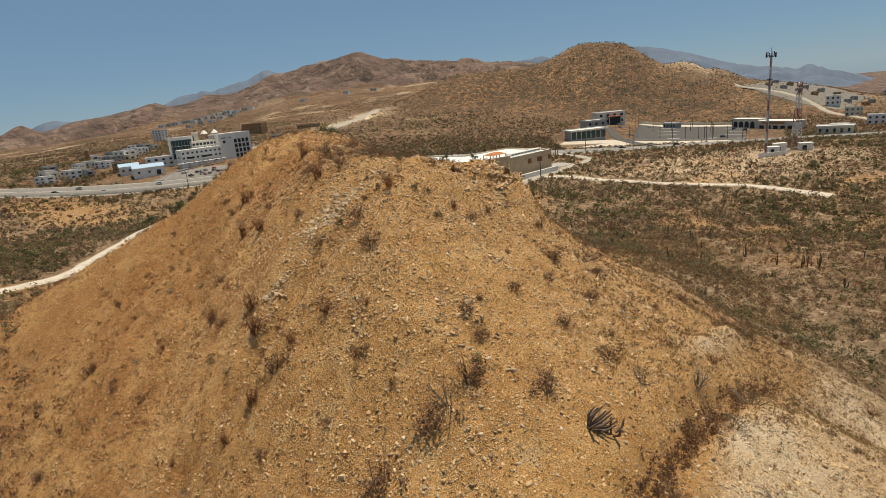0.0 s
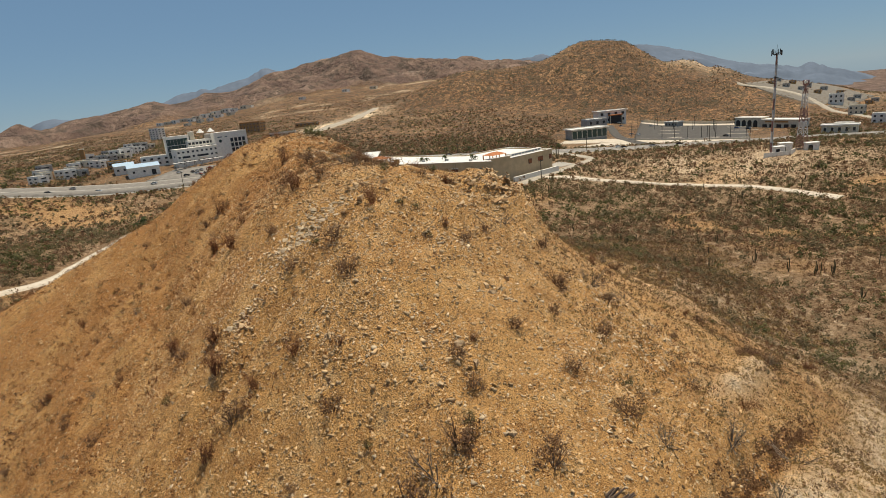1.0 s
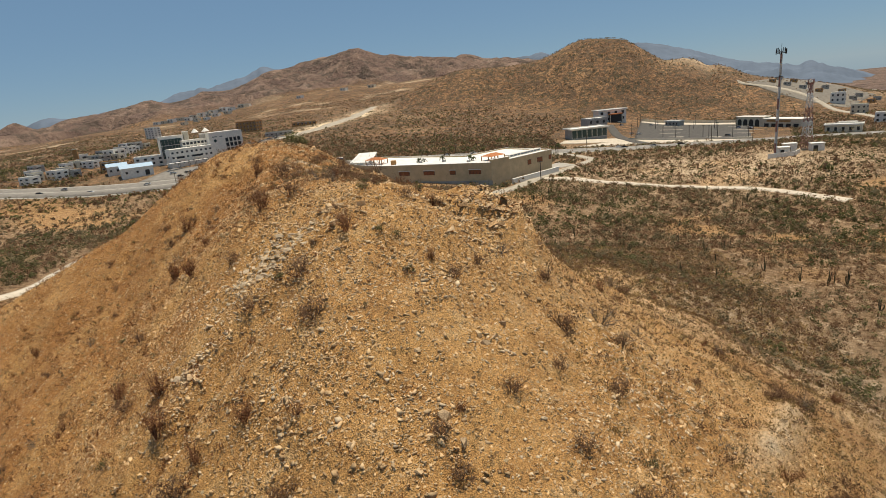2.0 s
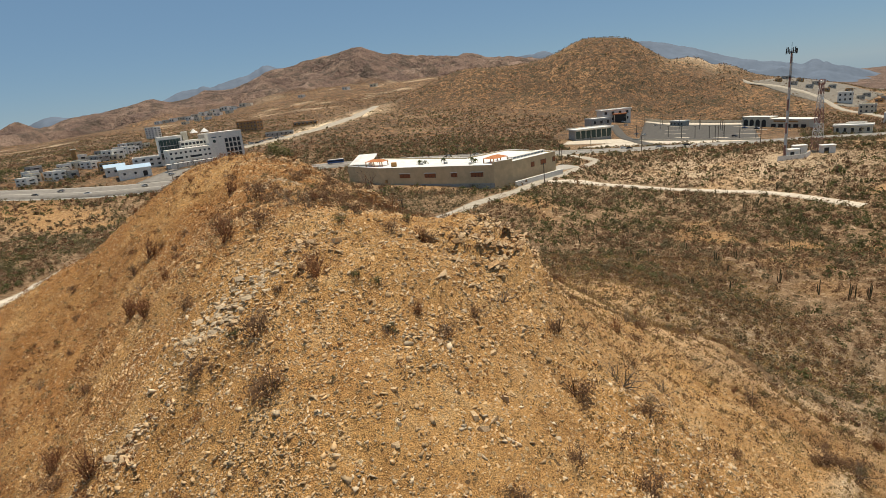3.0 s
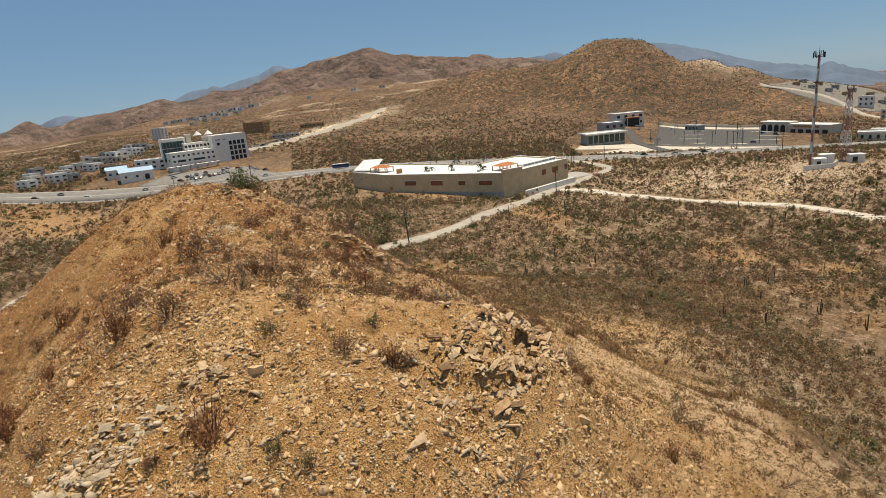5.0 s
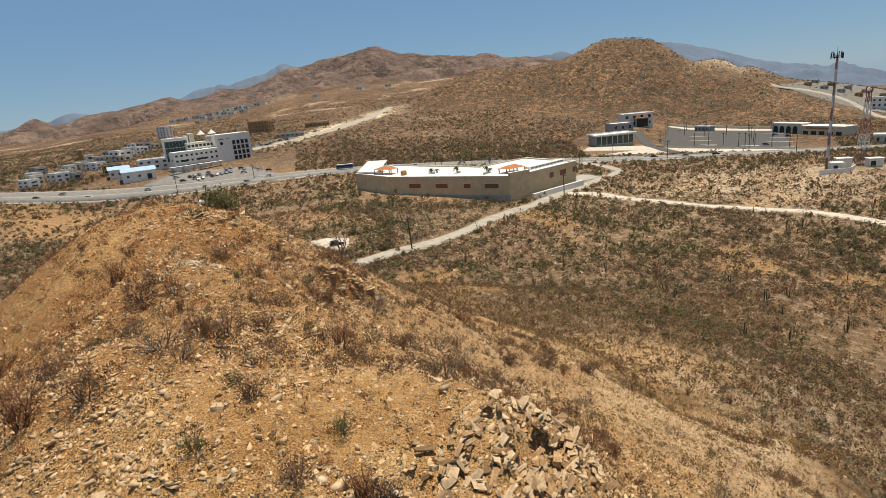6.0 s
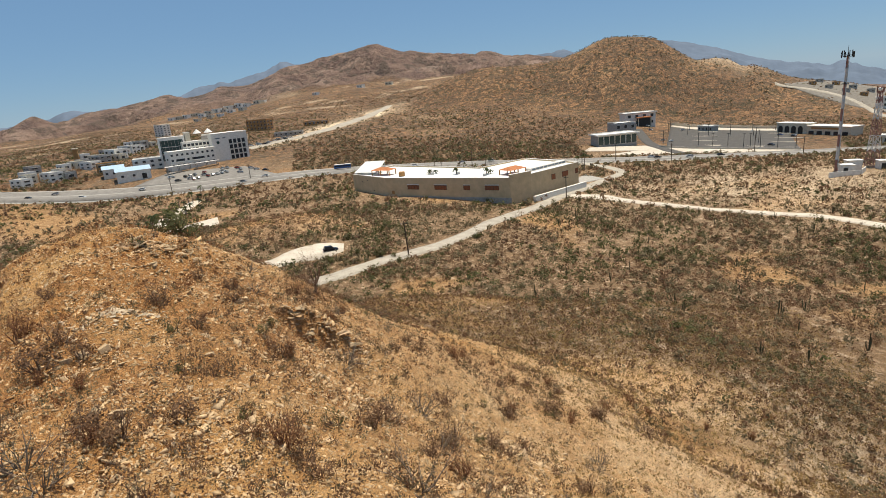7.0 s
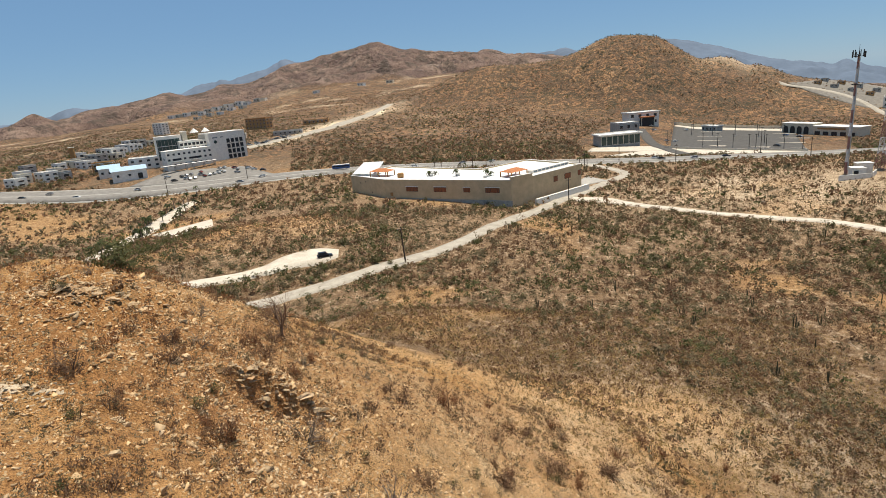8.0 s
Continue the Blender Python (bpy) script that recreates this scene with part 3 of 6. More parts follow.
HIGHWAY = [(-520, 380), (-400, 398), (-292, 407), (-219, 410), (-144, 413), (-71, 423), (24, 425), (78, 415), (145, 402), (200, 392), (280, 392), (420, 400)]
SIDE_ROAD = [(-75, 172), (-58, 181), (-41, 187), (-27, 194), (-10, 208), (4, 226), (18, 250), (39, 278), (55, 299), (70, 316), (86, 336), (98, 352), (96, 380), (84, 405)]
ribbon("road", HIGHWAY, 22, 0.35, HIGHWAY_BED, "grey asphalt highway with pale worn lanes", "road", 220)
ribbon("road", SIDE_ROAD, 5.2, 0.3, DIRT_ROAD, "pale grey unpaved side road through the scrub", "road", 160)
ribbon("road", [(58, 297), (69, 294), (80, 283), (95, 272), (112, 261), (127, 251), (138, 244), (147, 232), (156, 214)], [7, 9, 5, 4, 3.5, 4, 4, 5, 5], 0.3, SAND_TRACK, "white sandy track along the foot of the slope", "track", 110)
ribbon("road", [(-92, 196), (-80, 199), (-70, 202), (-59, 204), (-50, 207), (-44, 212), (-37, 214), (-31, 215)], [4, 4.5, 5, 5, 7, 11, 12, 6], 0.3, SAND_TRACK, "pale sandy turnout beside the side road", "track", 70)
ribbon("road", [(-126, 124), (-121, 144), (-118, 153), (-115, 162), (-117, 178), (-120, 200), (-126, 231), (-131, 258), (-142, 303), (-149, 343), (-150, 374)], [4, 4, 4, 4, 4, 4.5, 6, 8, 10, 10, 7], 0.3, SAND_TRACK, "pale rutted sand track with stones along it", "track", 110)


def paved(name, corners, lift, mat, label, category, n=28):
    """A paved sheet between four corners that follows the ground, with a real edge."""
    (ax, ay), (bx, by), (cx, cy), (dx, dy) = corners
    u, v = np.meshgrid(np.linspace(0, 1, n), np.linspace(0, 1, n))
    x = (ax * (1 - u) + bx * u) * (1 - v) + (dx * (1 - u) + cx * u) * v
    y = (ay * (1 - u) + by * u) * (1 - v) + (dy * (1 - u) + cy * u) * v
    z = ground_at(x, y) + lift
    edge = (u == 0) | (u == 1) | (v == 0) | (v == 1)
    top = np.stack([x.ravel(), y.ravel(), z.ravel()], 1)
    low = top.copy()
    low[:, 2] -= 1.2
    i = (np.arange(n - 1)[:, None] * n + np.arange(n - 1)[None]).ravel()
    faces = [np.stack([i, i + 1, i + n + 1, i + n], 1)]
    ring = np.concatenate([np.arange(n), np.arange(1, n) * n + n - 1, (n - 1) * n + np.arange(n - 2, -1, -1), np.arange(n - 2, -1, -1) * n])
    faces.append(np.stack([ring[1:], ring[:-1], ring[:-1] + n * n, ring[1:] + n * n], 1))
    me = mesh_np(name, np.concatenate([top, low]), np.concatenate(faces))
    me.materials.append(mat)
    return tagged(new(name, me), label, category, kind="structure")


paved("pavement", [(-133, 294), (-114, 276), (-103, 292), (-113, 314)], 0.3, SAND_TRACK, "bare pad of pale sand beside the palm track", "bare ground", 14)
LOT = [(168, 472), (232, 412), (312, 562), (240, 652)]
paved("pavement", LOT, 0.45, ASPHALT, "large grey asphalt car park beside the highway", "car park")
paved("pavement", [(112, 437), (228, 403), (232, 410), (166, 470)], 0.3, SAND_TRACK, "pale bare verge between the highway and the car park", "bare ground", 18)
paved("pavement", [(104, 462), (158, 450), (156, 482), (112, 480)], 0.4, SAND_TRACK, "pale sandy forecourt before the white-roofed showroom", "forecourt", 14)
paved("pavement", [(-215, 424), (-112, 424), (-150, 462), (-205, 458)], 0.4, HIGHWAY_BED, "worn grey asphalt forecourt of the hospital", "forecourt", 16)
paved("pavement", [(62, 322), (84, 336), (78, 352), (66, 334)], 0.35, CONCRETE, "pale concrete apron beside the beige building", "apron", 10)
paved("pavement", [(241, 654), (313, 564), (329, 580), (251, 673)], 0.5, SAND_TRACK, "pale bare strip of earth behind the car park", "bare ground", 14)
ribbon("road", [(415, 772), (447, 760), (475, 720), (470, 660), (455, 600), (430, 545)], 6, 0.5, DIRT_ROAD, "pale road running down the far slope", "road", 60)
ribbon("road", [(-183, 557), (-164, 612), (-138, 660), (-114, 733), (-82, 899)], [13, 14, 16, 15, 10], 0.5, DIRT_ROAD, "wide pale dirt road climbing towards the ridge", "road", 70)
ribbon("road", [(160, 412), (160, 445), (163, 490), (178, 556), (192, 612)], 8, 0.5, ASPHALT, "asphalt ramp from the highway to the car park", "road", 40)
paved("pavement", [(428, 776), (488, 664), (560, 716), (500, 792)], 0.4, GRAVEL_BED, "grey levelled gravel slope above the far road", "bare ground", 24)
for dy, h in ((-11.6, 0.16), (0, 0.22), (11.6, 0.16)):
    ribbon("trim", [(x, y + dy) for x, y in HIGHWAY], 0.9, 0.35 + h, KERB, "pale concrete kerb along the highway", "kerb", 220)


# ---------------------------------------------------------------- buildings
def window(parent, x, y, z, w, h, turn, pane_mat=None, frame_mat=None, label=""):
    """A window set on a wall that faces -y before the turn."""
    f = part("window", block(w + 0.24, 0.12, h + 0.24, 0, 0, -0.12), frame_mat or WHITE, parent, label)
    f.matrix_basis = pose(x, y, z, 0, 0, turn)
    p = part("pane", block(w, 0.05, h, 0, -0.08, 0), pane_mat or OPENING, f)
    return f


def flat_house(x, y, turn, w, d, h, storeys, cols, wall, label, category="house", roof=None, sink=2.5, group="", glass=None, side=True, slab=0.0, name="house", wide=0.38, tall=0.45):
    """A flat-roofed block with a parapet and rows of windows on the front and on one side."""
    ob = thing(name, x, y, zg(x, y), turn, label, category, group)
    part("wall", block(w, d, h + sink, 0, 0, -sink, bevel=0.05), wall, ob)
    t = 0.3 + slab
    part("roof", block(w + 2 * slab, d + 2 * slab, 0.35, 0, 0, h - 0.1, bevel=0.04), roof or ROOF_WHITE, ob)
    for sx, sy, px, py in ((w + 2 * slab, 0.3, 0, -d / 2 - slab + 0.15), (w + 2 * slab, 0.3, 0, d / 2 + slab - 0.15), (0.3, d + 2 * slab - 0.62, -w / 2 - slab + 0.15, 0), (0.3, d + 2 * slab - 0.62, w / 2 + slab - 0.15, 0)):
        part("parapet", block(sx, sy, 0.65, px, py, h + 0.252, bevel=0.03), wall if not slab else roof or WHITE, ob)
    sh = h / storeys
    for s in range(storeys):
        for c in range(cols):
            ww = w / cols * wide
            window(ob, -w / 2 + (c + 0.5) * w / cols, -d / 2 - 0.05, s * sh + sh * (0.55 - tall / 2), ww, sh * tall, 0, glass)
        if side:
            for c in range(max(1, int(d // 5))):
                k = max(1, int(d // 5))
                window(ob, w / 2 + 0.05, -d / 2 + (c + 0.5) * d / k, s * sh + sh * 0.32, d / k * 0.45, sh * 0.42, 90, glass)
    return ob


def beige_building():
    """The long plastered compound beside the side road."""
    L, C, M, R, RB, LB = (-49, 346), (-28, 320), (30, 287), (67, 319), (46, 352), (-30, 372)
    top, low = 27.0, 12.0
    ob = thing("commercial_building", 0, 0, 0, 0, "long flat-roofed beige plaster building with small barred windows", "building")
    N = (40, 293.5)
    outline = [L, C, M, N, R, RB, (20, 330), LB]
    part("wall", prism(outline, low, top - 0.9), BEIGE, ob)
    cx, cy = 8.0, 328.0

    def inset(p, k):
        d = Vector((cx - p[0], cy - p[1]))
        return (p[0] + d.x / d.length * k, p[1] + d.y / d.length * k)

    n = len(outline)
    part("roof", prism([inset(p, 0.7) for p in outline], top - 0.9, top - 0.55), ROOF_WHITE, ob, "white-coated flat roof")
    for i in range(n):
        a, b = outline[i], outline[(i + 1) % n]
        a2, b2 = inset(a, 0.7), inset(b, 0.7)
        part("parapet", prism([a, b, b2, a2], top - 0.898, top), BEIGE, ob)
        part("coping", prism([inset(a, -0.08), inset(b, -0.08), inset(b, 0.85), inset(a, 0.85)], top + 0.002, top + 0.16), WHITE, ob, "white-painted parapet cap")
    # plinth along the foot of the walls
    for a, b in ((L, C), (C, M)):
        o1, o2 = inset(a, -0.5), inset(b, -0.5)
        part("plinth", prism([o1, o2, inset(b, 0.2), inset(a, 0.2)], low, 18.2), CONCRETE, ob)
    # raised stretch of parapet over the bay at the bend
    part("parapet", prism([inset(M, -0.12), inset(N, -0.12), inset(N, 1.0), inset(M, 1.0)], top - 1.5, top + 1.3), BEIGE, ob)
    part("coping", prism([inset(M, -0.2), inset(N, -0.2), inset(N, 1.1), inset(M, 1.1)], top + 1.303, top + 1.45), WHITE, ob, "white-painted parapet cap")
    # windows with pale lintels
    ang = math.degrees(math.atan2(M[1] - C[1], M[0] - C[0]))
    for s, w in ((0.235, 6.4), (0.465, 6.4), (0.675, 3.2), (0.865, 6.6)):
        x, y = C[0] + (M[0] - C[0]) * s, C[1] + (M[1] - C[1]) * s
        f = window(ob, x, y, 21.6, w, 1.9, ang, ORANGE_BLIND, DARK)
        lint = part("lintel", block(w + 0.5, 0.4, 0.28, 0, -0.15, 2.13), WHITE, f, "white window lintel")
        for c in range(4 if w > 4 else 2):
            part("bar", block(0.09, 0.05, 1.88, -w / 2 + (c + 0.5) * w / (4 if w > 4 else 2), -0.14, 0.0), DARK, f)
    ang = math.degrees(math.atan2(R[1] - N[1], R[0] - N[0]))
    for s, w in ((0.45, 2.8), (0.7, 4.6), (0.955, 2.2)):
        x, y = N[0] + (R[0] - N[0]) * s, N[1] + (R[1] - N[1]) * s
        window(ob, x, y, 22.0, w, 2.3, ang, ORANGE_BLIND, DARK)
    ang = math.degrees(math.atan2(C[1] - L[1], C[0] - L[0]))
    for s, z in ((0.3, 23.5), (0.45, 24.4), (0.62, 19.6)):
        x, y = L[0] + (C[0] - L[0]) * s, L[1] + (C[1] - L[1]) * s
        window(ob, x, y, z, 0.7, 0.5, ang, GLASS, BEIGE)
    m = part("meter_box", block(1.3, 0.5, 1.6, 0, -0.25, 0, bevel=0.05), OCHRE_WALL, ob)
    m.matrix_basis = pose(C[0] + 3.2, C[1] - 1.8, 19.2, 0, 0, math.degrees(math.atan2(M[1] - C[1], M[0] - C[0])))
    # low kerb wall beside the sloping road
    o1, o2 = inset(M, -3.2), inset(R, -2.6)
    part("kerb_wall", prism([(41, 288.5), (70, 315.5), (69.2, 316.5), (40.2, 289.5)], low, 17.6), WHITE, ob, "low white-topped kerb wall")
    # white sheet roof on a frame, leaning up behind the west wing
    bm = bmesh.new()
    vs = [bm.verts.new(p) for p in ((-48, 347, 27.4), (-35, 340, 27.4), (-31.5, 352, 32.0), (-43, 357, 31.8))]
    f = bm.faces.new(vs)
    r = bmesh.ops.extrude_face_region(bm, geom=[f])
    bmesh.ops.translate(bm, vec=(0, 0.2, 0.35), verts=[v for v in r["geom"] if isinstance(v, bmesh.types.BMVert)])
    bmesh.ops.recalc_face_normals(bm, faces=bm.faces)
    sheet = part("screen_roof", bm, ROOF_WHITE, ob, "sloping white sheet roof")
    for x, y, z in ((-42.5, 356.5, 31.6), (-32, 352, 31.8), (-38, 354.5, 31.7)):
        part("post", rod((x, y, 26.2), (x, y, z), 0.18, 0.18, 6), STEEL, sheet)
    # open tiled pavilions on the terrace
    for x, y, w, d, turn, tz in ((-31, 338, 12, 7, -29, 2.6), (33, 303, 11, 8, 40, 2.2)):
        bm = bmesh.new()
        base = [bm.verts.new((sx * w / 2, sy * d / 2, 0)) for sx, sy in ((-1, -1), (1, -1), (1, 1), (-1, 1))]
        ridge = [bm.verts.new((s * w * 0.2, 0, 1.35)) for s in (-1, 1)]
        for q in ((base[0], base[1], ridge[1], ridge[0]), (base[2], base[3], ridge[0], ridge[1]), (base[1], base[2], ridge[1]), (base[3], base[0], ridge[0]), tuple(base[::-1])):
            bm.faces.new(q)
        pv = part("tile_roof", bm, TILE, ob, "orange clay-tiled hipped roof on posts")
        pv.matrix_basis = pose(x, y, top - 0.5 + tz, 0, 0, turn)
        for sx in (-1, 0, 1):
            for sy in (-1, 1):
                part("post", block(0.4, 0.4, tz, sx * (w / 2 - 0.5), sy * (d / 2 - 0.5), -tz - 0.05), OCHRE_WALL, pv)
    # long raised skylight over the east wing
    m = part("skylight", block(29, 2.6, 1.5, 0, 0, 0, bevel=0.1), WHITE, ob, "long white raised skylight")
    m.matrix_basis = pose(51, 315, top - 0.55, 0, 0, 44)
    for k in range(9):
        part("pane", block(2.6, 0.06, 0.8, -12 + k * 3.0, -1.33, 0.35), GREY_GLASS, m)
    part("tank", block(3.0, 2.4, 2.4, -20.5, 326, top - 0.55, bevel=0.3), OCHRE_WALL, ob, "ochre water tank")
    for x, y in ((-5, 322), (8, 316), (20, 303)):
        part("roof_unit", block(1.6, 1.2, 1.1, x, y, top - 0.55, bevel=0.06), STEEL, ob, "grey air-conditioning unit")
    return ob


beige_building()


def hospital():
    ob = thing("hospital", -207, 470, zg(-200, 480) - 1, 4, "large white hospital of stacked blocks with green and dark glass", "hospital")
    ob.scale = (0.74, 0.74, 0.78)
    z = 0.0

    def mass(name, w, d, h, x, y, turn, mat, label="", roof=WHITE):
        p = part(name, block(w, d, h + 4, 0, 0, -4, bevel=0.1), mat, ob, label)
        p.matrix_basis = pose(x, y, z, 0, 0, turn)
        part("parapet", block(w + 0.4, d + 0.4, 0.7, 0, 0, h + 0.003, bevel=0.05), roof, p)
        return p

    def rows(p, w, d, floors, cols, z0, step, pw, ph, mat, face=0):
        for r in range(floors):
            for c in range(cols):
                x = -w / 2 + (c + 0.5) * w / cols
                f = part("window", block(pw, 0.12, ph), mat, p)
                f.matrix_basis = pose(x, -d / 2 - 0.05, z0 + r * step) if not face else pose(face * (w / 2 + 0.05), -d / 2 + (c + 0.5) * d / cols, z0 + r * step, 0, 0, 90)

    # low front wing, glass tower, middle block and the tall east block
    p = mass("front_wing", 46, 15, 17, 16, 6, 39, WHITE)
    rows(p, 46, 15, 3, 9, 3.2, 4.9, 2.2, 1.9, GLASS)
    for c in (-13, 5):
        part("balcony", block(9, 1.2, 1.1, c, -8.1, 6.6, bevel=0.05), WHITE, p)
        part("recess", block(8.4, 0.2, 2.0, c, -7.55, 7.9), GLASS, p)
    part("window", block(0.2, 3, 2, -23.05, 0, 9), GLASS, p)
    p = mass("glass_tower", 25, 15, 30, -7, 21, 28, WHITE)
    for r in range(3):
        part("window_band", block(22.0, 0.3, 6.2, -0.4, -7.55, 8.0 + r * 6.7), GREEN_GLASS, p, "dark green curtain glass")
        for c in range(7):
            part("mullion", block(0.22, 0.14, 6.2, -10.4 + c * 3.3, -7.76, 8.0 + r * 6.7), GREY, p)
    p = mass("stair_tower", 5, 12, 33, 8, 27, 28, CREAM)
    p = mass("middle_block", 28, 16, 24, 15, 26, 35, WHITE)
    rows(p, 28, 16, 3, 7, 11.6, 4.2, 2.9, 2.5, GLASS)
    p = mass("east_block", 40, 24, 29, 42, 43, 42, WHITE)
    for r in range(4):
        for c in range(4):
            part("window", block(3.5, 0.16, 4.0, 0.5 + c * 4.9, -12.05, 2.6 + r * 5.3), GLASS, p)
        part("sill_band", block(20, 0.4, 0.35, 8.0, -12.15, 2.1 + r * 5.3), GREY, p)
    for k, (bx, bw) in enumerate(((-13.5, 5.5), (-6.0, 3.0))):
        part("sign_bar", block(bw, 0.2, 1.0, bx, -12.1, 24.2), GREY_GLASS, p, "grey-blue lettering bar")
    bm = bmesh.new()
    bmesh.ops.create_cone(bm, cap_ends=True, segments=16, radius1=1.7, radius2=1.7, depth=0.25, matrix=pose(-13.5, -12.1, 20.5, 90, 0, 0))
    part("sign_disc", bm, GREEN_GLASS, p, "round dark green sign")
    for k in range(6):
        part("glass_side", block(0.5, 22, 3.6, 20.1, 0, 2.0 + k * 4.4), GLASS, p, "dark glazed band")
    for k in range(7):
        part("fin", block(0.7, 0.35, 27, 20.4, -10.8 + k * 3.6, 1.4), GREY, p)
    for x in (-16, -4):
        bm = bmesh.new()
        bmesh.ops.create_cone(bm, cap_ends=True, segments=6, radius1=4.6, radius2=0.2, depth=4.2, matrix=pose(x + 32, 36, z + 33.4))
        part("tent_roof", bm, ROOF_WHITE, ob, "peaked white fabric roof")
    part("plant_room", block(7, 6, 4, 26, 30, z + 24.7, bevel=0.1), GREY, ob)
    # entrance canopies
    for x, y, w in ((12, -20, 26), (34, -2, 26)):
        c = part("canopy", block(w, 5, 0.5, 0, 0, 4.4, bevel=0.08), WHITE, ob, "flat white entrance canopy")
        c.matrix_basis = pose(x, y, z, 0, 0, 41)
        for k in (-1, 0, 1):
            part("post", block(0.5, 0.5, 6.4, k * w * 0.42, -1.8, -2, bevel=0.04), CONCRETE, c)
            part("post", block(0.5, 0.5, 6.4, k * w * 0.42, 1.8, -2, bevel=0.04), CONCRETE, c)
    return ob


hospital()


def gabled_shed(x, y, turn, w, d, h, roof, label):
    ob = thing("shed", x, y, zg(x, y), turn, label, "shed")
    part("wall", block(w, d, h + 3, 0, 0, -3, bevel=0.05), WHITE, ob)
    bm = bmesh.new()
    rise, o = h * 0.38, 0.6
    pts = [(-w / 2 - o, -d / 2 - o, h), (w / 2 + o, -d / 2 - o, h), (w / 2 + o, 0, h + rise), (-w / 2 - o, 0, h + rise), (-w / 2 - o, d / 2 + o, h), (w / 2 + o, d / 2 + o, h)]
    v = [bm.verts.new(p) for p in pts]
    for q in ((0, 1, 2, 3), (3, 2, 5, 4), (1, 5, 2), (0, 3, 4), (0, 4, 5, 1)):
        bm.faces.new([v[i] for i in q])
    bmesh.ops.recalc_face_normals(bm, faces=bm.faces)
    part("roof", bm, roof, ob)
    for c in range(3):
        window(ob, -w / 2 + (c + 0.5) * w / 3, -d / 2 - 0.05, h * 0.35, 1.6, 1.6, 0)
    part("door", block(3, 0.15, h * 0.6, w * 0.3, -d / 2 - 0.06, 0), DARK, ob)
    return ob


gabled_shed(-226, 446, 32, 22, 14, 6.5, BLUE_ROOF, "white shed with a pale blue gabled sheet roof")
gabled_shed(-246, 456, 32, 14, 12, 6.0, BLUE_ROOF, "small white shed with a blue-grey sheet roof")
flat_house(-222, 486, 25, 44, 16, 7, 2, 8, WHITE, "low white annex behind the blue-roofed sheds", "annex")
flat_house(-258, 470, 20, 14, 9, 7, 2, 3, OCHRE_WALL, "unfinished brown block house beside the sheds", "house")

# showroom group on the rise by the car park
flat_house(134, 493, 7, 31, 16, 8.8, 1, 7, GREY, "showroom with a glazed front and a broad white roof slab", "showroom", slab=1.6, side=False, glass=GREEN_GLASS, name="showroom", wide=0.86, tall=0.72)
flat_house(157, 548, 5, 19, 18, 12.0, 2, 3, GREY, "grey stepped office block with pale terrace roofs", "office block", name="office_block")
flat_house(206, 655, 3, 32, 18, 13.0, 2, 4, WHITE, "tall white showroom block with a dark recessed entrance", "office block", slab=1.2, name="office_block")
o = thing("entrance_porch", 209, 643, zg(209, 643), 3, "tan-tiled entrance porch over a dark recess", "porch")
part("roof", block(15, 5, 1.3, 0, 0, 8.8, bevel=0.3), TILE, o)
# solid block, its dark colour stands in for the shade under the porch
part("recess", block(13, 4.4, 8.7, 0, 0.2, 0), DARK, o)
for k in (-6.6, 6.6):
    part("post", block(0.8, 0.8, 8.8, k, -2.1, 0, bevel=0.05), CREAM, o)


def kerb_island(x, y, turn, length, width, label):
    """A raised kerb-edged strip with bare earth inside."""
    ob = thing("kerb_island", x, y, zg(x, y) + 0.45, turn, label, "kerb island", "kerb islands of the car park")
    part("kerb", block(length, width, 0.22, 0, 0, -0.4, bevel=0.04), KERB, ob)
    part("earth", block(length - 0.8, width - 0.8, 0.1, 0, 0, -0.176), SAND_TRACK, ob)
    return ob


for k, (x, y, turn, length, width) in enumerate(((196, 474, -43, 26, 5), (216, 452, -43, 26, 5), (232, 430, -43, 18, 5), (205, 520, -46, 44, 2.2), (246, 478, -46, 44, 2.2), (222, 560, -46, 50, 2.2), (268, 512, -46, 50, 2.2), (246, 606, -48, 44, 2.2), (286, 556, -48, 44, 2.2))):
    kerb_island(x, y, turn, length, width, "long kerb-edged island of bare earth in the car park")


def boundary_wall(points, h, label, mat=WHITE):
    ob = thing("boundary_wall", 0, 0, 0, 0, label, "wall")
    for (ax, ay), (bx, by) in zip(points, points[1:]):
        n = max(1, int(math.hypot(bx - ax, by - ay) // 9))
        for i in range(n):
            x0, y0, x1, y1 = (ax + (bx - ax) * i / n, ay + (by - ay) * i / n, ax + (bx - ax) * (i + 1) / n, ay + (by - ay) * (i + 1) / n)
            z = max(zg(x0, y0), zg(x1, y1))
            part("wall_panel", block(math.hypot(x1 - x0, y1 - y0) - 0.05, 0.35, h + 2, (x0 + x1) / 2, (y0 + y1) / 2, z - 1.6, math.degrees(math.atan2(y1 - y0, x1 - x0))), mat, ob)
    return ob


boundary_wall([(250, 676), (330, 584)], 2.6, "long cream wall along the back of the car park", CREAM)
boundary_wall([(162, 470), (230, 408)], 0.9, "low pale kerb wall along the edge of the car park", KERB)


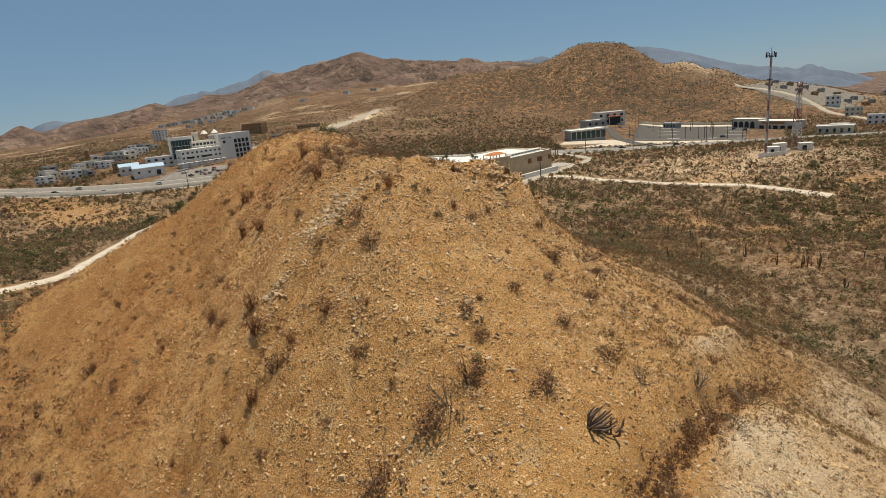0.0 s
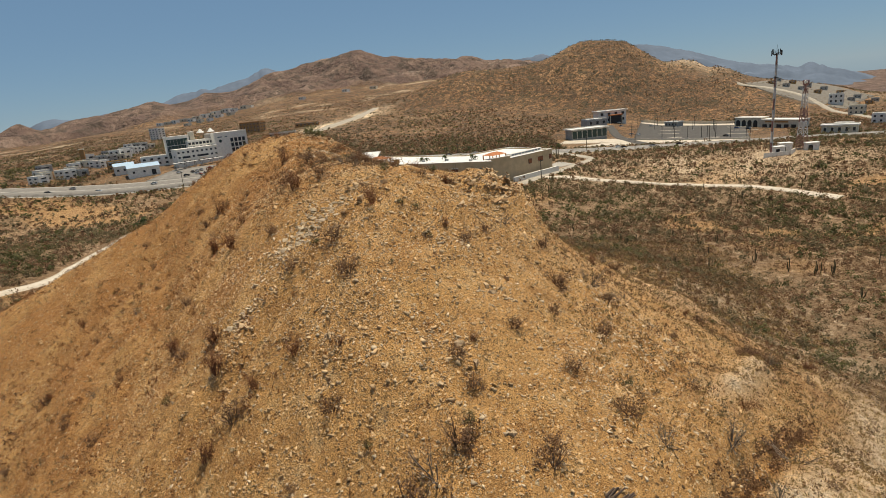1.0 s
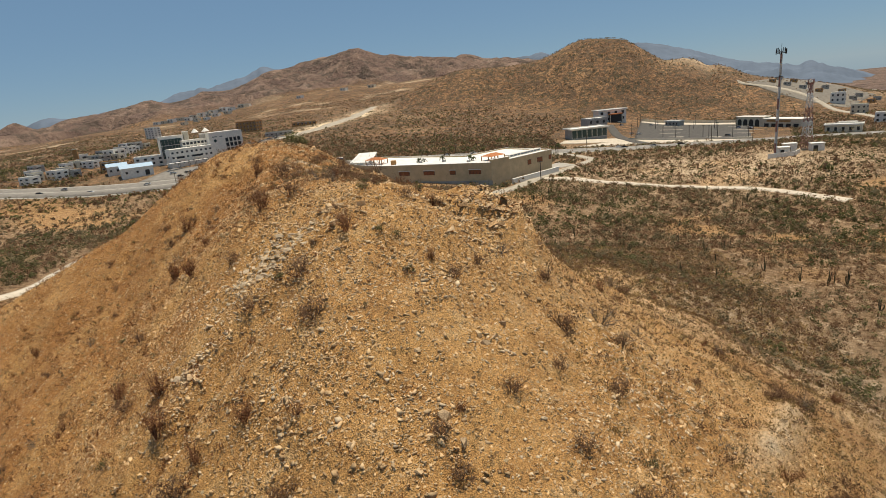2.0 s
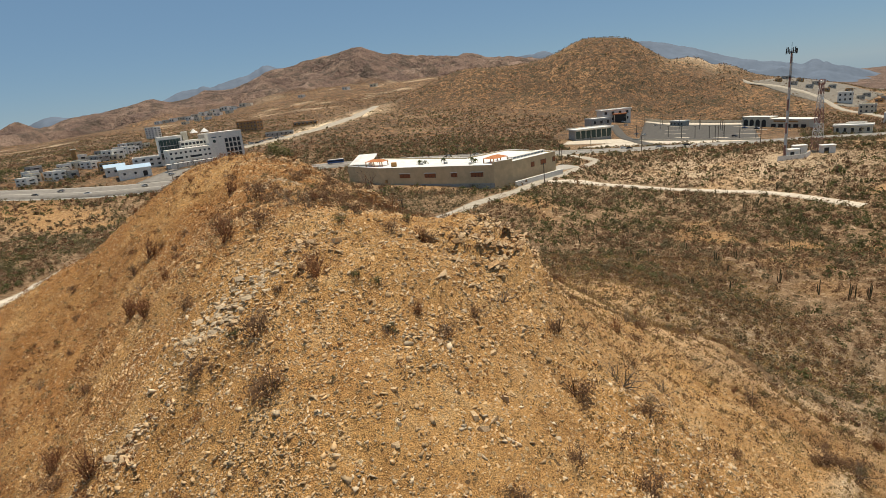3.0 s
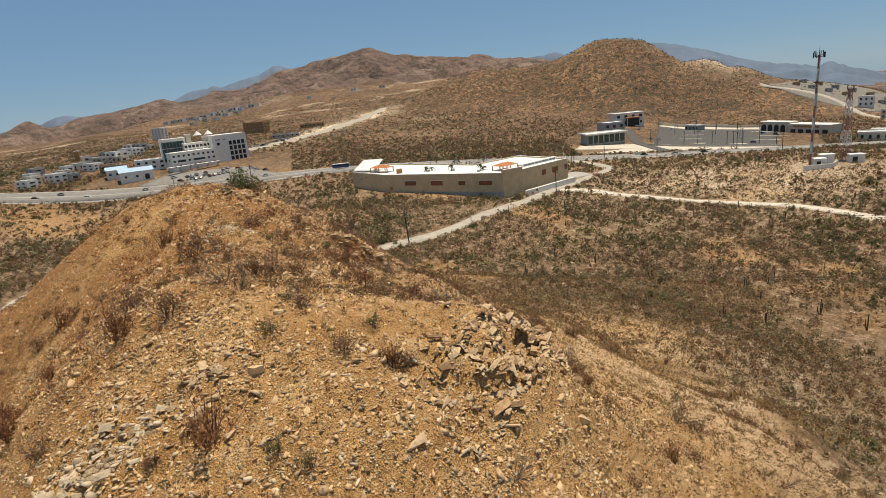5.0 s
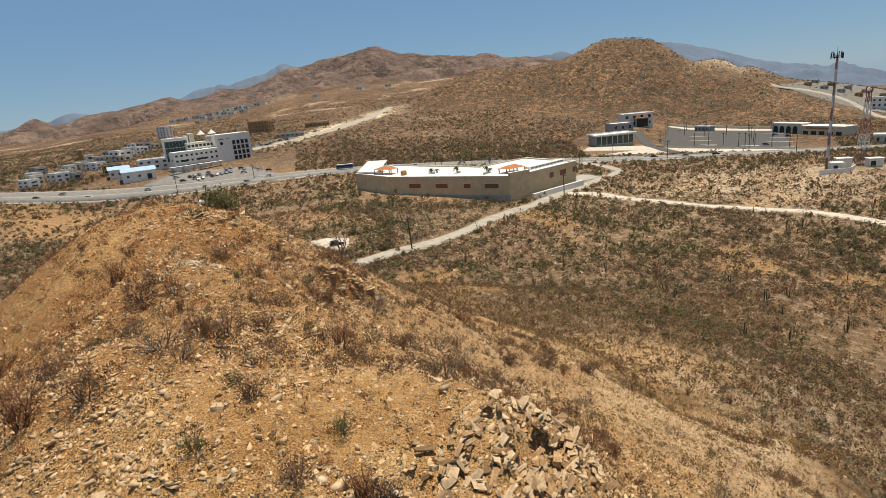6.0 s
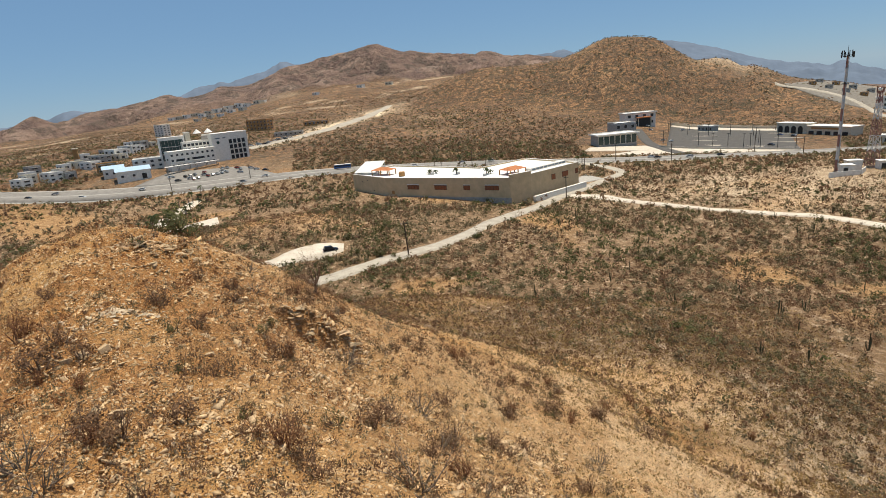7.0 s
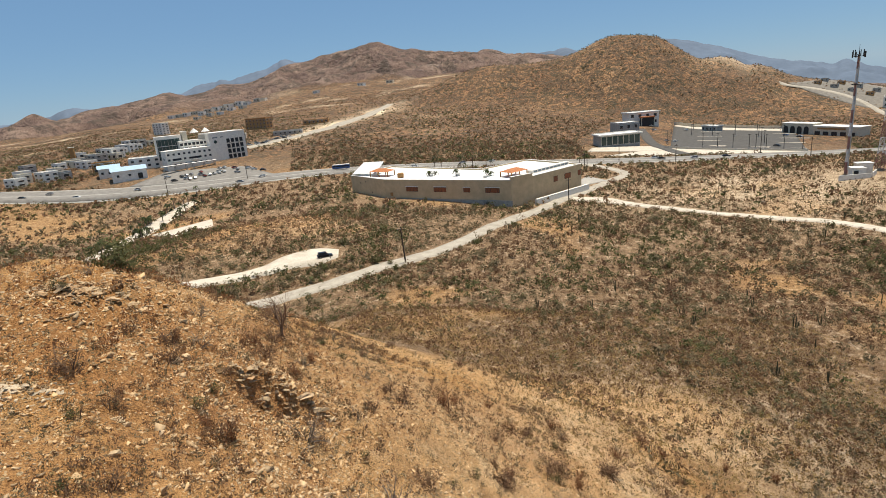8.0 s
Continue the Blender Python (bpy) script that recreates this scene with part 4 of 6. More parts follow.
def arcade():
    """Cream arcade with round arches, and shops beside it."""
    ob = thing("arcade_building", 306, 545, zg(306, 545) - 0.5, -72, "cream arcade of round arches joined to a row of shops", "shops")
    part("wall", block(30, 9, 9, 0, 2.5, 0, bevel=0.05), CREAM, ob)
    for k in range(4):
        bm = bmesh.new()
        pts = [(-2.3, 0), (2.3, 0), (2.3, 4.6)] + [(2.3 * math.cos(a), 4.6 + 2.3 * math.sin(a)) for a in np.linspace(0.3, math.pi - 0.3, 7)] + [(-2.3, 4.6)]
        v0 = [bm.verts.new((x, -0.15, z)) for x, z in pts]
        v1 = [bm.verts.new((x, 0.3, z)) for x, z in pts]
        bm.faces.new(v0)
        bm.faces.new(v1[::-1])
        for i in range(len(pts)):
            j = (i + 1) % len(pts)
            bm.faces.new((v0[i], v1[i], v1[j], v0[j]))
        bmesh.ops.recalc_face_normals(bm, faces=bm.faces)
        a = part("arch", bm, DARK, ob, "dark round-headed arch opening")
        a.matrix_basis = pose(-11 + k * 6.6, -2.0, 0.2)
    part("roof", block(31, 10, 0.6, 0, 2.5, 9.003, bevel=0.05), WHITE, ob)
    part("shop_block", block(38, 13, 7.4, 35, 3.5, 0, bevel=0.05), CREAM, ob)
    part("shop_roof", block(39, 14, 0.6, 35, 3.5, 7.403, bevel=0.05), WHITE, ob)
    for k in range(5):
        part("shop_front", block(4.6, 0.3, 3.0, 20 + k * 7.4, -3.1, 0.6), GLASS, ob)
    part("sign_band", block(24, 0.3, 1.4, 32, -3.2, 5.2), OCHRE_WALL, ob)
    return ob


arcade()
flat_house(262, 612, -68, 18, 8, 5, 1, 4, GREY, "small dark-fronted pavilion at the edge of the car park", "pavilion", slab=0.6, side=False)

# town on the left: x, y, width, height
WEST_HOUSES = [(-299, 433, 10.9, 5.1), (-301, 443, 8.9, 5.9), (-288, 449, 12.8, 5.9), (-280, 455, 9.8, 4.5), (-309, 494, 8.7, 4.0), (-304, 503, 11.4, 4.6), (-286, 493, 12.5, 5.0), (-296, 525, 13.1, 6.2), (-298, 551, 15.5, 7.9),
               (-314, 545, 10.1, 4.4), (-312, 600, 14.2, 6.7), (-324, 642, 12.1, 7.2), (-329, 619, 10.7, 5.0), (-323, 659, 10.2, 4.2), (-315, 461, 9.8, 4.4), (-329, 486, 10.7, 4.9), (-306, 575, 11, 5.2), (-290, 540, 10, 4.5),
               (-318, 625, 10, 4.4), (-338, 600, 9, 4.2), (-335, 560, 10, 4.6), (-296, 470, 9, 4.2), (-342, 655, 11, 5.4), (-310, 520, 9, 4.0)]
for i, (x, y, w, h) in enumerate(WEST_HOUSES):
    flat_house(x, y, random.uniform(-40, -12), w, w * 0.8, h, 2 if h > 4.8 else 1, 2, (WHITE, CREAM, WHITE, GREY)[i % 4], ("white flat-roofed house in a row along the avenue", "cream flat-roofed house in a row along the avenue", "white flat-roofed house in a row along the avenue", "grey plastered house in a row along the avenue")[i % 4], group="houses along the avenue")
flat_house(-372, 788, -25, 17, 11, 14, 5, 3, WHITE, "white five-storey apartment block on the plain", "apartment block", name="apartment_block")
FAR_HOUSES = [(-575, 1238, 15, 5), (-559, 1237, 13, 5), (-544, 1240, 15, 6), (-533, 1254, 15, 5), (-455, 1110, 12, 5), (-503, 1259, 17, 6), (-493, 1277, 18, 7), (-491, 1304, 14, 6), (-484, 1320, 19, 7), (-472, 1325, 15, 6),
              (-458, 1322, 19, 8), (-447, 1334, 16, 6), (-443, 1361, 15, 6), (-423, 1344, 19, 7), (-416, 1355, 15, 6), (-429, 1084, 12, 4), (-411, 1086, 12, 4), (-447, 1069, 12, 4), (-440, 1218, 15, 5), (-420, 1229, 15, 5),
              (-181, 1306, 15, 5), (-122, 1340, 16, 5), (-271, 1261, 13, 4), (-520, 1249, 14, 5), (-435, 1300, 14, 5), (-465, 1245, 13, 5)]
for i, (x, y, w, h) in enumerate(FAR_HOUSES):
    flat_house(x, y, random.uniform(-40, -10), w, w * 0.7, h, 1, 2, (WHITE, CREAM)[i % 2], ("white house on the foot of the far ridge", "cream house on the foot of the far ridge")[i % 2], group="houses under the far ridge", side=False)
flat_house(-230, 750, -18, 30, 13, 12, 3, 6, OCHRE_WALL, "ochre-brown three-storey block on the plain", "apartment block", roof=TILE, name="apartment_block")
flat_house(-169, 658, 8, 30, 10, 3.6, 1, 6, GREY, "long low shed with a white roof beside the dirt road", "shed", side=False, name="shed")
flat_house(-157, 742, 4, 30, 10, 4, 1, 6, OCHRE_WALL, "long brown-walled shed beside the dirt road", "shed", side=False, name="shed")
flat_house(-226, 651, 14, 26, 10, 4.5, 1, 6, CREAM, "low cream depot with a flat roof", "depot", side=False, name="shed")
# a pale leaning mast-like sign tower by the avenue
o = thing("sign_tower", -326, 538, zg(-326, 538), 20, "narrow ochre tower standing among the white houses", "tower")
part("wall", block(3.6, 3.6, 14, 0, 0, -2, bevel=0.1), OCHRE_WALL, o)
part("cap", block(4.2, 4.2, 0.8, 0, 0, 12.003, bevel=0.1), CREAM, o)
EAST_HOUSES = [(795, 1228, 20, 15, GREY), (494, 691, 15, 11, WHITE), (462, 613, 14, 9, CREAM), (402, 504, 14, 8, WHITE), (1008, 1415, 28, 10, GREY), (905, 1164, 16, 6, CREAM), (330, 452, 12, 5, WHITE), (540, 640, 16, 8, CREAM), (620, 760, 15, 8, GREY), (690, 900, 18, 8, WHITE)]
for i, (x, y, w, h, m) in enumerate(EAST_HOUSES):
    flat_house(x, y, random.uniform(-50, -25), w, w * 0.75, h, 2, 3, m, {GREY: "grey unfinished block house on the far slope", WHITE: "white two-storey house on the far slope", CREAM: "cream two-storey house on the far slope"}[m], group="houses on the far slope")
for i in range(14):
    x, y = 462 + (i // 2) * 11 + 14 * (i % 2), 772 - (i // 2) * 15 + 9 * (i % 2)
    flat_house(x, y, -40, 8, 6, 3.0, 1, 2, GREY if i % 3 else OCHRE_WALL, "low grey row house with a dark roof above the road" if i % 3 else "low brown row house with a dark roof above the road", "house", roof=GREY, group="row houses above the road", side=False)
flat_house(300, 415, -40, 22, 10, 6, 1, 5, CREAM, "roadside shop with dark openings between pale columns", "shop", slab=0.8, side=False, name="shop")


# ---------------------------------------------------------------- masts, poles and lamps
def mast(x, y, height):
    """A tapered red-and-white monopole with a platform and antennas."""
    z = zg(x, y) - 0.5
    ob = thing("radio_mast", x, y, z, 0, "tall red and white banded radio mast with antennas", "mast")
    bands = 9
    r = lambda h: 0.7 - 0.34 * h / height
    for i in range(bands):
        a, b = height * i / bands, height * (i + 1) / bands
        sec = part("mast_section", rod((0, 0, a), (0, 0, b), r(a), r(b), 12), (TOWER_RED, TOWER_WHITE)[i % 2], ob)
        part("flange", rod((0, 0, b - 0.12), (0, 0, b + 0.12), r(b) + 0.22, r(b) + 0.22, 12), STEEL, sec)
    part("ladder", block(0.4, 0.14, height - 3, 0, -0.9, 2), STEEL, ob)
    for k, hh in enumerate((height * 0.985, height * 0.76)):
        p = part("platform", rod((0, 0, hh), (0, 0, hh + 0.3), 1.9 - k * 0.4, 1.9 - k * 0.4, 12), DARK, ob)
        for i in range(9 if k == 0 else 0):
            a = i * 2 * math.pi / 9
            q = part("antenna", block(0.4, 0.25, 2.5, 2.3 * math.cos(a), 2.3 * math.sin(a), hh - 0.4 + 0.7 * (i % 2), math.degrees(a), 0.05), DARK, p)
            part("arm", rod((0.6 * math.cos(a), 0.6 * math.sin(a), hh + 0.9), (2.3 * math.cos(a), 2.3 * math.sin(a), hh + 0.9), 0.09, 0.09, 5), DARK, p)
    part("lightning_rod", rod((0, 0, height), (0, 0, height + 4.2), 0.12, 0.05, 6), DARK, ob)
    return ob


mast(181, 302, 51)


def lattice_mast(x, y, height):
    """A square lattice mast in red and white."""
    z = zg(x, y) - 0.5
    ob = thing("lattice_mast", x, y, z, 20, "red and white square lattice mast with dish antennas", "mast")
    half = lambda h: 2.0 - 1.45 * h / height
    bays = 10
    cs = ((-1, -1), (1, -1), (1, 1), (-1, 1))
    for i in range(bays):
        a, b = height * i / bays, height * (i + 1) / bays
        bm = bmesh.new()
        for k in range(4):
            (sx, sy), (tx, ty) = cs[k], cs[(k + 1) % 4]
            p0, p1 = (sx * half(a), sy * half(a), a), (sx * half(b), sy * half(b), b)
            q0, q1 = (tx * half(a), ty * half(a), a), (tx * half(b), ty * half(b), b)
            rod(p0, p1, 0.17, 0.17, 5, bm)
            rod(p0, q1, 0.1, 0.1, 4, bm)
            rod(q0, p1, 0.1, 0.1, 4, bm)
            rod(p1, q1, 0.1, 0.1, 4, bm)
        part("lattice_bay", bm, (TOWER_RED, TOWER_WHITE)[(i // 2) % 2], ob)
    for hh, a in ((height * 0.94, 0.4), (height * 0.86, 2.2), (height * 0.74, -1.5), (height * 0.97, 3.6)):
        bm = bmesh.new()
        bmesh.ops.create_cone(bm, cap_ends=True, segments=14, radius1=0.9, radius2=0.6, depth=0.5, matrix=pose(0, 0, 0, 90, 0, 0))
        d = part("dish", bm, WHITE, ob)
        d.matrix_basis = pose(1.2 * math.cos(a), 1.2 * math.sin(a), hh, 0, 0, math.degrees(a) + 90)
    for k in range(4):
        part("antenna", block(0.4, 0.3, 2.4, cs[k][0] * 0.9, cs[k][1] * 0.9, height - 2.4, bevel=0.04), TOWER_RED, ob)
    return ob


lattice_mast(200, 306, 36)


def hut(x, y, turn, w, d, h, label):
    ob = thing("equipment_hut", x, y, zg(x, y), turn, label, "hut")
    part("wall", block(w, d, h + 1.5, 0, 0, -1.5, bevel=0.05), WHITE, ob)
    part("roof", block(w + 0.5, d + 0.5, 0.3, 0, 0, h + 0.003, bevel=0.04), ROOF_WHITE, ob)
    part("door", block(w * 0.35, 0.15, h * 0.75, -w * 0.18, -d / 2 - 0.06, 0), DARK, ob)
    return ob


hut(180, 294, -14, 5, 4, 4, "small white equipment hut at the foot of the mast")
hut(187, 300, -14, 6, 4, 4.4, "white equipment hut between the two masts")
hut(200, 298, -14, 6, 4, 3.6, "white equipment hut beside the lattice mast")
boundary_wall([(170, 290), (184, 290), (190, 296)], 1.6, "low white compound wall round the masts")


def utility_pole(x, y, h, lean=0.0, label="dark wooden utility pole with a crossarm"):
    ob = thing("utility_pole", x, y, zg(x, y), random.uniform(-30, 30), label, "pole", "utility poles")
    top = (lean * h, 0, h)
    part("shaft", rod((0, 0, -1), top, 0.24, 0.16, 8), WOOD_POLE, ob)
    part("crossarm", block(2.2, 0.14, 0.16, lean * h, -0.2, h - 0.9), WOOD_POLE, ob)
    for k in (-0.95, 0, 0.95):
        part("insulator", rod((lean * h + k, -0.2, h - 0.73), (lean * h + k, -0.2, h - 0.45), 0.08, 0.06, 6), STEEL, ob)
    return ob


for x, y, h, lean in ((-9.7, 205.5, 11.2, -0.05), (55.5, 293, 10.5, 0.0), (18, 403, 11, 0), (-176, 398, 11, 0), (-132, 420, 10, 0), (110, 404, 11, 0), (136, 380, 11.5, 0), (209, 372, 11, 0), (199, 406, 12, 0), (82, 376, 10, 0)):
    utility_pole(x, y, h, lean)


def street_lamp_master():
    ob = thing("street_lamp", 0, 0, -500, 0, "dark car-park lamp post with a flat head", "lamp", "car-park lamps")
    part("post", rod((0, 0, -0.5), (0, 0, 9.5), 0.22, 0.15, 8), DARK, ob)
    part("base", rod((0, 0, -0.5), (0, 0, 0.8), 0.42, 0.42, 8), KERB, ob)
    part("head", block(1.9, 0.6, 0.28, 0, 0, 9.502, bevel=0.05), DARK, ob)
    return ob


lamp = street_lamp_master()
spots = []
for i in range(7):
    spots.append((185 + i * 6.4 + 6, 470 - i * 9.5))
    spots.append((200 + i * 12.5, 600 - i * 14.5))
    spots.append((222 + i * 14.5, 655 - i * 13.0))
spots += [(163, 540), (176, 500), (236, 470), (250, 500), (214, 440)]
for k, (x, y) in enumerate(spots):
    m = pose(x, y, zg(x, y) + 0.4, 0, 0, random.uniform(0, 180))
    if k == 0:
        lamp.matrix_basis = m
    else:
        copy_thing(lamp, m)


# ---------------------------------------------------------------- vehicles
def profile_body(pts, w, inset=0.0):
    bm = bmesh.new()
    a = [bm.verts.new((x, -w / 2 + inset * (z > 0.95), z)) for x, z in pts]
    b = [bm.verts.new((x, w / 2 - inset * (z > 0.95), z)) for x, z in pts]
    bm.faces.new(a)
    bm.faces.new(b[::-1])
    n = len(pts)
    for i in range(n):
        bm.faces.new((a[i], b[i], b[(i + 1) % n], a[(i + 1) % n]))
    bmesh.ops.recalc_face_normals(bm, faces=bm.faces)
    return bm


def wheels(ob, xs, y, r):
    for x in xs:
        for s in (-1, 1):
            t = part("wheel", rod((x, s * y - 0.11, r), (x, s * y + 0.11, r), r, r, 14), TYRE, ob)
            part("rim", rod((x, s * (y + 0.115) - 0.01, r), (x, s * (y + 0.115) + 0.01, r), r * 0.6, r * 0.6, 10), STEEL, t)


def car(x, y, turn, paint, label, lift=0.5, suv=False):
    ob = thing("car", x, y, zg(x, y) + lift, turn, label, "car", "parked and passing cars")
    h = 1.72 if suv else 1.45
    part("body", profile_body([(-2.25, 0.35), (2.25, 0.35), (2.3, 0.75), (1.3, 0.93), (-2.1, 0.95), (-2.28, 0.8)], 1.8), paint, ob)
    part("cabin", profile_body([(1.25, 0.94), (0.5, h - 0.06), (-0.2, h), (-1.5 if not suv else -1.9, h - 0.04), (-2.05, 0.96)], 1.66, 0.14), GLASS, ob)
    part("roof", block(1.9 if not suv else 2.3, 1.3, 0.06, -0.55 if not suv else -0.75, 0, h - 0.01, bevel=0.02), paint, ob)
    wheels(ob, (-1.4, 1.4), 0.84, 0.34)
    for s in (-1, 1):
        part("headlight", block(0.06, 0.36, 0.14, 2.28, s * 0.62, 0.62), WHITE, ob)
        part("tail_light", block(0.05, 0.3, 0.16, -2.29, s * 0.66, 0.72), TOWER_RED, ob)
    return ob


P = dict(white=CAR_PAINT[0], black=CAR_PAINT[1], silver=CAR_PAINT[2], red=CAR_PAINT[3], blue=CAR_PAINT[4])
car(-34.5, 211.5, 22, P["black"], "black sport utility car parked on the pale turnout", 0.55, True)
for x, y, turn, c in ((132, 511, 80, "white"), (138, 507, 80, "silver"), (145, 503, 80, "white"), (202, 603, -60, "silver"), (212, 640, -60, "white"), (181, 514, 40, "silver"), (186, 509, 40, "white"),
                      (289, 515, -65, "white"), (284, 526, -65, "blue"), (283, 505, -65, "black"), (232, 446, -60, "black"), (240, 620, 30, "white"), (-161, 446, 41, "white"), (-172, 440, 41, "silver"),
                      (-179, 433, 41, "white"), (-186, 429, 41, "black"), (-153, 455, 41, "red"), (-142, 452, 20, "white"), (-146, 440, 20, "silver"), (-136, 446, 20, "white"), (-128, 441, 15, "black"), (-196, 440, 41, "white"), (66, 322, 30, "silver")):
    car(x, y, turn, P[c], f"{c} car parked on the paved forecourt", 0.6)
for x, y, turn, c in ((-133, 409, 3, "silver"), (-122, 420, 183, "white"), (-274, 403, 3, "black"), (-262, 412, 183, "silver"), (-239, 404, 3, "white"), (-204, 414, 183, "white"), (32, 430, 182, "white"), (12, 428, 182, "silver"),
                      (-20, 421, 2, "white"), (134, 408, -12, "white"), (136, 402, -12, "black"), (154, 397, 168, "silver"), (172, 394, -10, "black"), (60, 414, -10, "red")):
    car(x, y, turn, P[c], f"{c} car driving along the highway", 0.72)


# rows of cars under and before the hospital canopies
for i in range(11):
    for j, (px, py) in enumerate(((-188, 437), (-176, 431))):
        if random.random() < 0.75:
            k = random.choice(("white", "silver", "black", "white", "red"))
            car(px + i * 3.4 * 0.76 + 0.5 * j, py + i * 3.4 * 0.62 - 1.0 * j, 131 + random.uniform(-5, 5), P[k], f"{k} car parked before the hospital", 0.6)


for i in range(24):
    k = random.choice(("white", "silver", "black", "white"))
    u, w = random.random(), random.choice((-9, -3, 4))
    car(-181 + 22 * u + w, 575 + 62 * u + 0.3 * w, 18 + random.uniform(-6, 6), P[k], f"{k} car parked on the dirt lot behind the hospital", 0.75)


def bus(x, y, turn):
    ob = thing("bus", x, y, zg(x, y) + 0.75, turn, "long blue and white coach on the highway", "bus")
    part("body", block(11.6, 2.5, 2.5, 0, 0, 0.45, bevel=0.18), P["blue"], ob)
    part("roof", block(11.3, 2.3, 0.3, 0, 0, 2.953, bevel=0.1), WHITE, ob)
    for s in (-1, 1):
        for k in range(6):
            w = part("window", block(1.6, 0.06, 0.9, -4.6 + k * 1.8, s * 1.26, 1.7), GLASS, ob)
    part("windscreen", block(0.06, 2.1, 1.3, 5.81, 0, 1.4), GLASS, ob)
    wheels(ob, (-3.6, 3.7), 1.17, 0.5)
    return ob


bus(-70, 427, 184)


# ---------------------------------------------------------------- plants
rng = np.random.default_rng(7)


def twigs(stems, height, spread, forks=2, thick=0.03, up=0.5, seed=0):
    """Vertices and quads of a clump of forking, tapering twigs."""
    r = np.random.default_rng(seed)
    verts, quads = [], []

    def limb(a, d, length, rad, level):
        segs = 3 if level == 0 else 2 if level == 1 else 1
        p = np.array(a, float)
        ring = None
        for s in range(segs + 1):
            rr = rad * (1 - 0.75 * s / segs)
            side = np.cross(d, [0.3, 0.7, 0.64])
            side /= np.linalg.norm(side) + 1e-9
            other = np.cross(d, side)
            now = len(verts)
            for k in range(3):
                w = 2.0944 * k
                verts.append(p + rr * (math.cos(w) * side + math.sin(w) * other))
            if ring is not None:
                for k in range(3):
                    quads.append((ring + k, ring + (k + 1) % 3, now + (k + 1) % 3, now + k))
            ring = now
            if level < forks and s > 0:
                for _ in range(1 + (level == 0 and s == segs)):
                    nd = d + r.normal(0, 0.62, 3)
                    nd /= np.linalg.norm(nd)
                    limb(p, nd, length * r.uniform(0.35, 0.62), rr * 0.7, level + 1)
            d = d + r.normal(0, 0.2, 3) + np.array([0, 0, 0.08])
            d = d / np.linalg.norm(d)
            p = p + d * length / segs

    for _ in range(stems):
        a = r.uniform(0, 6.283)
        t = r.uniform(0.15, 1.0)
        d = np.array([math.cos(a) * spread * t, math.sin(a) * spread * t, up + 0.6 * (1 - t)])
        d /= np.linalg.norm(d)
        limb((0.08 * math.cos(a), 0.08 * math.sin(a), -0.08), d, height * r.uniform(0.6, 1.05), thick * r.uniform(0.7, 1.2), 0)
    return np.array(verts), np.array(quads)


def leaf_cloud(centres, radii, heights, count, size, seed, lobes=5, upright=0.0):
    """Many small leaves, as triangles, in uneven lobed domes: one dome at each centre."""
    r = np.random.default_rng(seed)
    n = len(centres)
    lobe = r.normal(0, 0.38, (n, lobes, 3))
    lobe[..., 2] = np.abs(lobe[..., 2]) * 0.9 + 0.25
    pick = r.integers(0, lobes, (n, count))
    c = np.take_along_axis(lobe, pick[..., None].repeat(3, 2), 1) + r.normal(0, 0.19, (n, count, 3))
    c[..., 2] = np.clip(c[..., 2], 0.03, None)
    out = c - np.array([0, 0, 0.15]) + r.normal(0, 0.28, (n, count, 3))
    out /= np.linalg.norm(out, axis=-1, keepdims=True) + 1e-9
    c = c * np.stack([radii, radii, heights], 1)[:, None] + centres[:, None]
    u = r.normal(0, 1, (n, count, 3))
    v = r.normal(0, 1, (n, count, 3)) + np.array([0, 0, 2.2 * upright])
    u /= np.linalg.norm(u, axis=-1, keepdims=True)
    v /= np.linalg.norm(v, axis=-1, keepdims=True)
    if upright < 0.45:
        # leaves lie along the outside of the dome
        u -= out * (u * out).sum(-1, keepdims=True)
        u /= np.linalg.norm(u, axis=-1, keepdims=True) + 1e-9
        v = np.cross(out, u)
    s = (size * radii)[:, None, None] * r.uniform(0.6, 1.35, (n, count, 1))
    k = 1 - 0.62 * upright
    tri = np.stack([c - u * s * k, c + u * s * 0.8 * k + v * s * 0.35, c + v * s * (1 + 0.9 * upright)], 2)
    return tri.reshape(-1, 3), np.arange(n * count * 3).reshape(-1, 3)


def stuff(name, verts, faces, mat, label, category):
    me = mesh_np(name, verts, faces)
    me.materials.append(mat)
    return tagged(new(name, me), label, category, kind="stuff")


def along(points, step=2.0):
    p = np.array(points, float)
    out = []
    for a, b in zip(p, p[1:]):
        k = max(1, int(np.hypot(*(b - a)) / step))
        out += [a + (b - a) * i / k for i in range(k)]
    return np.array(out)


def inside(px, py, poly):
    c = np.zeros(len(px), bool)
    for (ax, ay), (bx, by) in zip(poly, poly[1:] + poly[:1]):
        hit = ((ay > py) != (by > py)) & (px < (bx - ax) * (py - ay) / (by - ay + 1e-9) + ax)
        c ^= hit
    return c


CLEAR_LINES = [(along(HIGHWAY), 13.5), (along(SIDE_ROAD), 3.6), (along([(58, 297), (69, 294), (80, 283), (95, 272), (112, 261), (127, 251), (138, 244), (147, 232), (156, 214)]), 3.0),
               (along([(-92, 196), (-70, 202), (-50, 207)]), 3.2), (along([(-46, 211), (-31, 215)]), 6.5), (along([(-126, 124), (-121, 144), (-118, 153), (-115, 162), (-117, 178), (-120, 200), (-126, 231), (-131, 258), (-142, 303), (-149, 343), (-150, 374)]), 4.5),
               (along([(-183, 557), (-164, 612), (-138, 660), (-114, 733), (-82, 899)], 6), 10), (along([(415, 772), (447, 760), (475, 720), (470, 660), (430, 545)], 4), 6)]
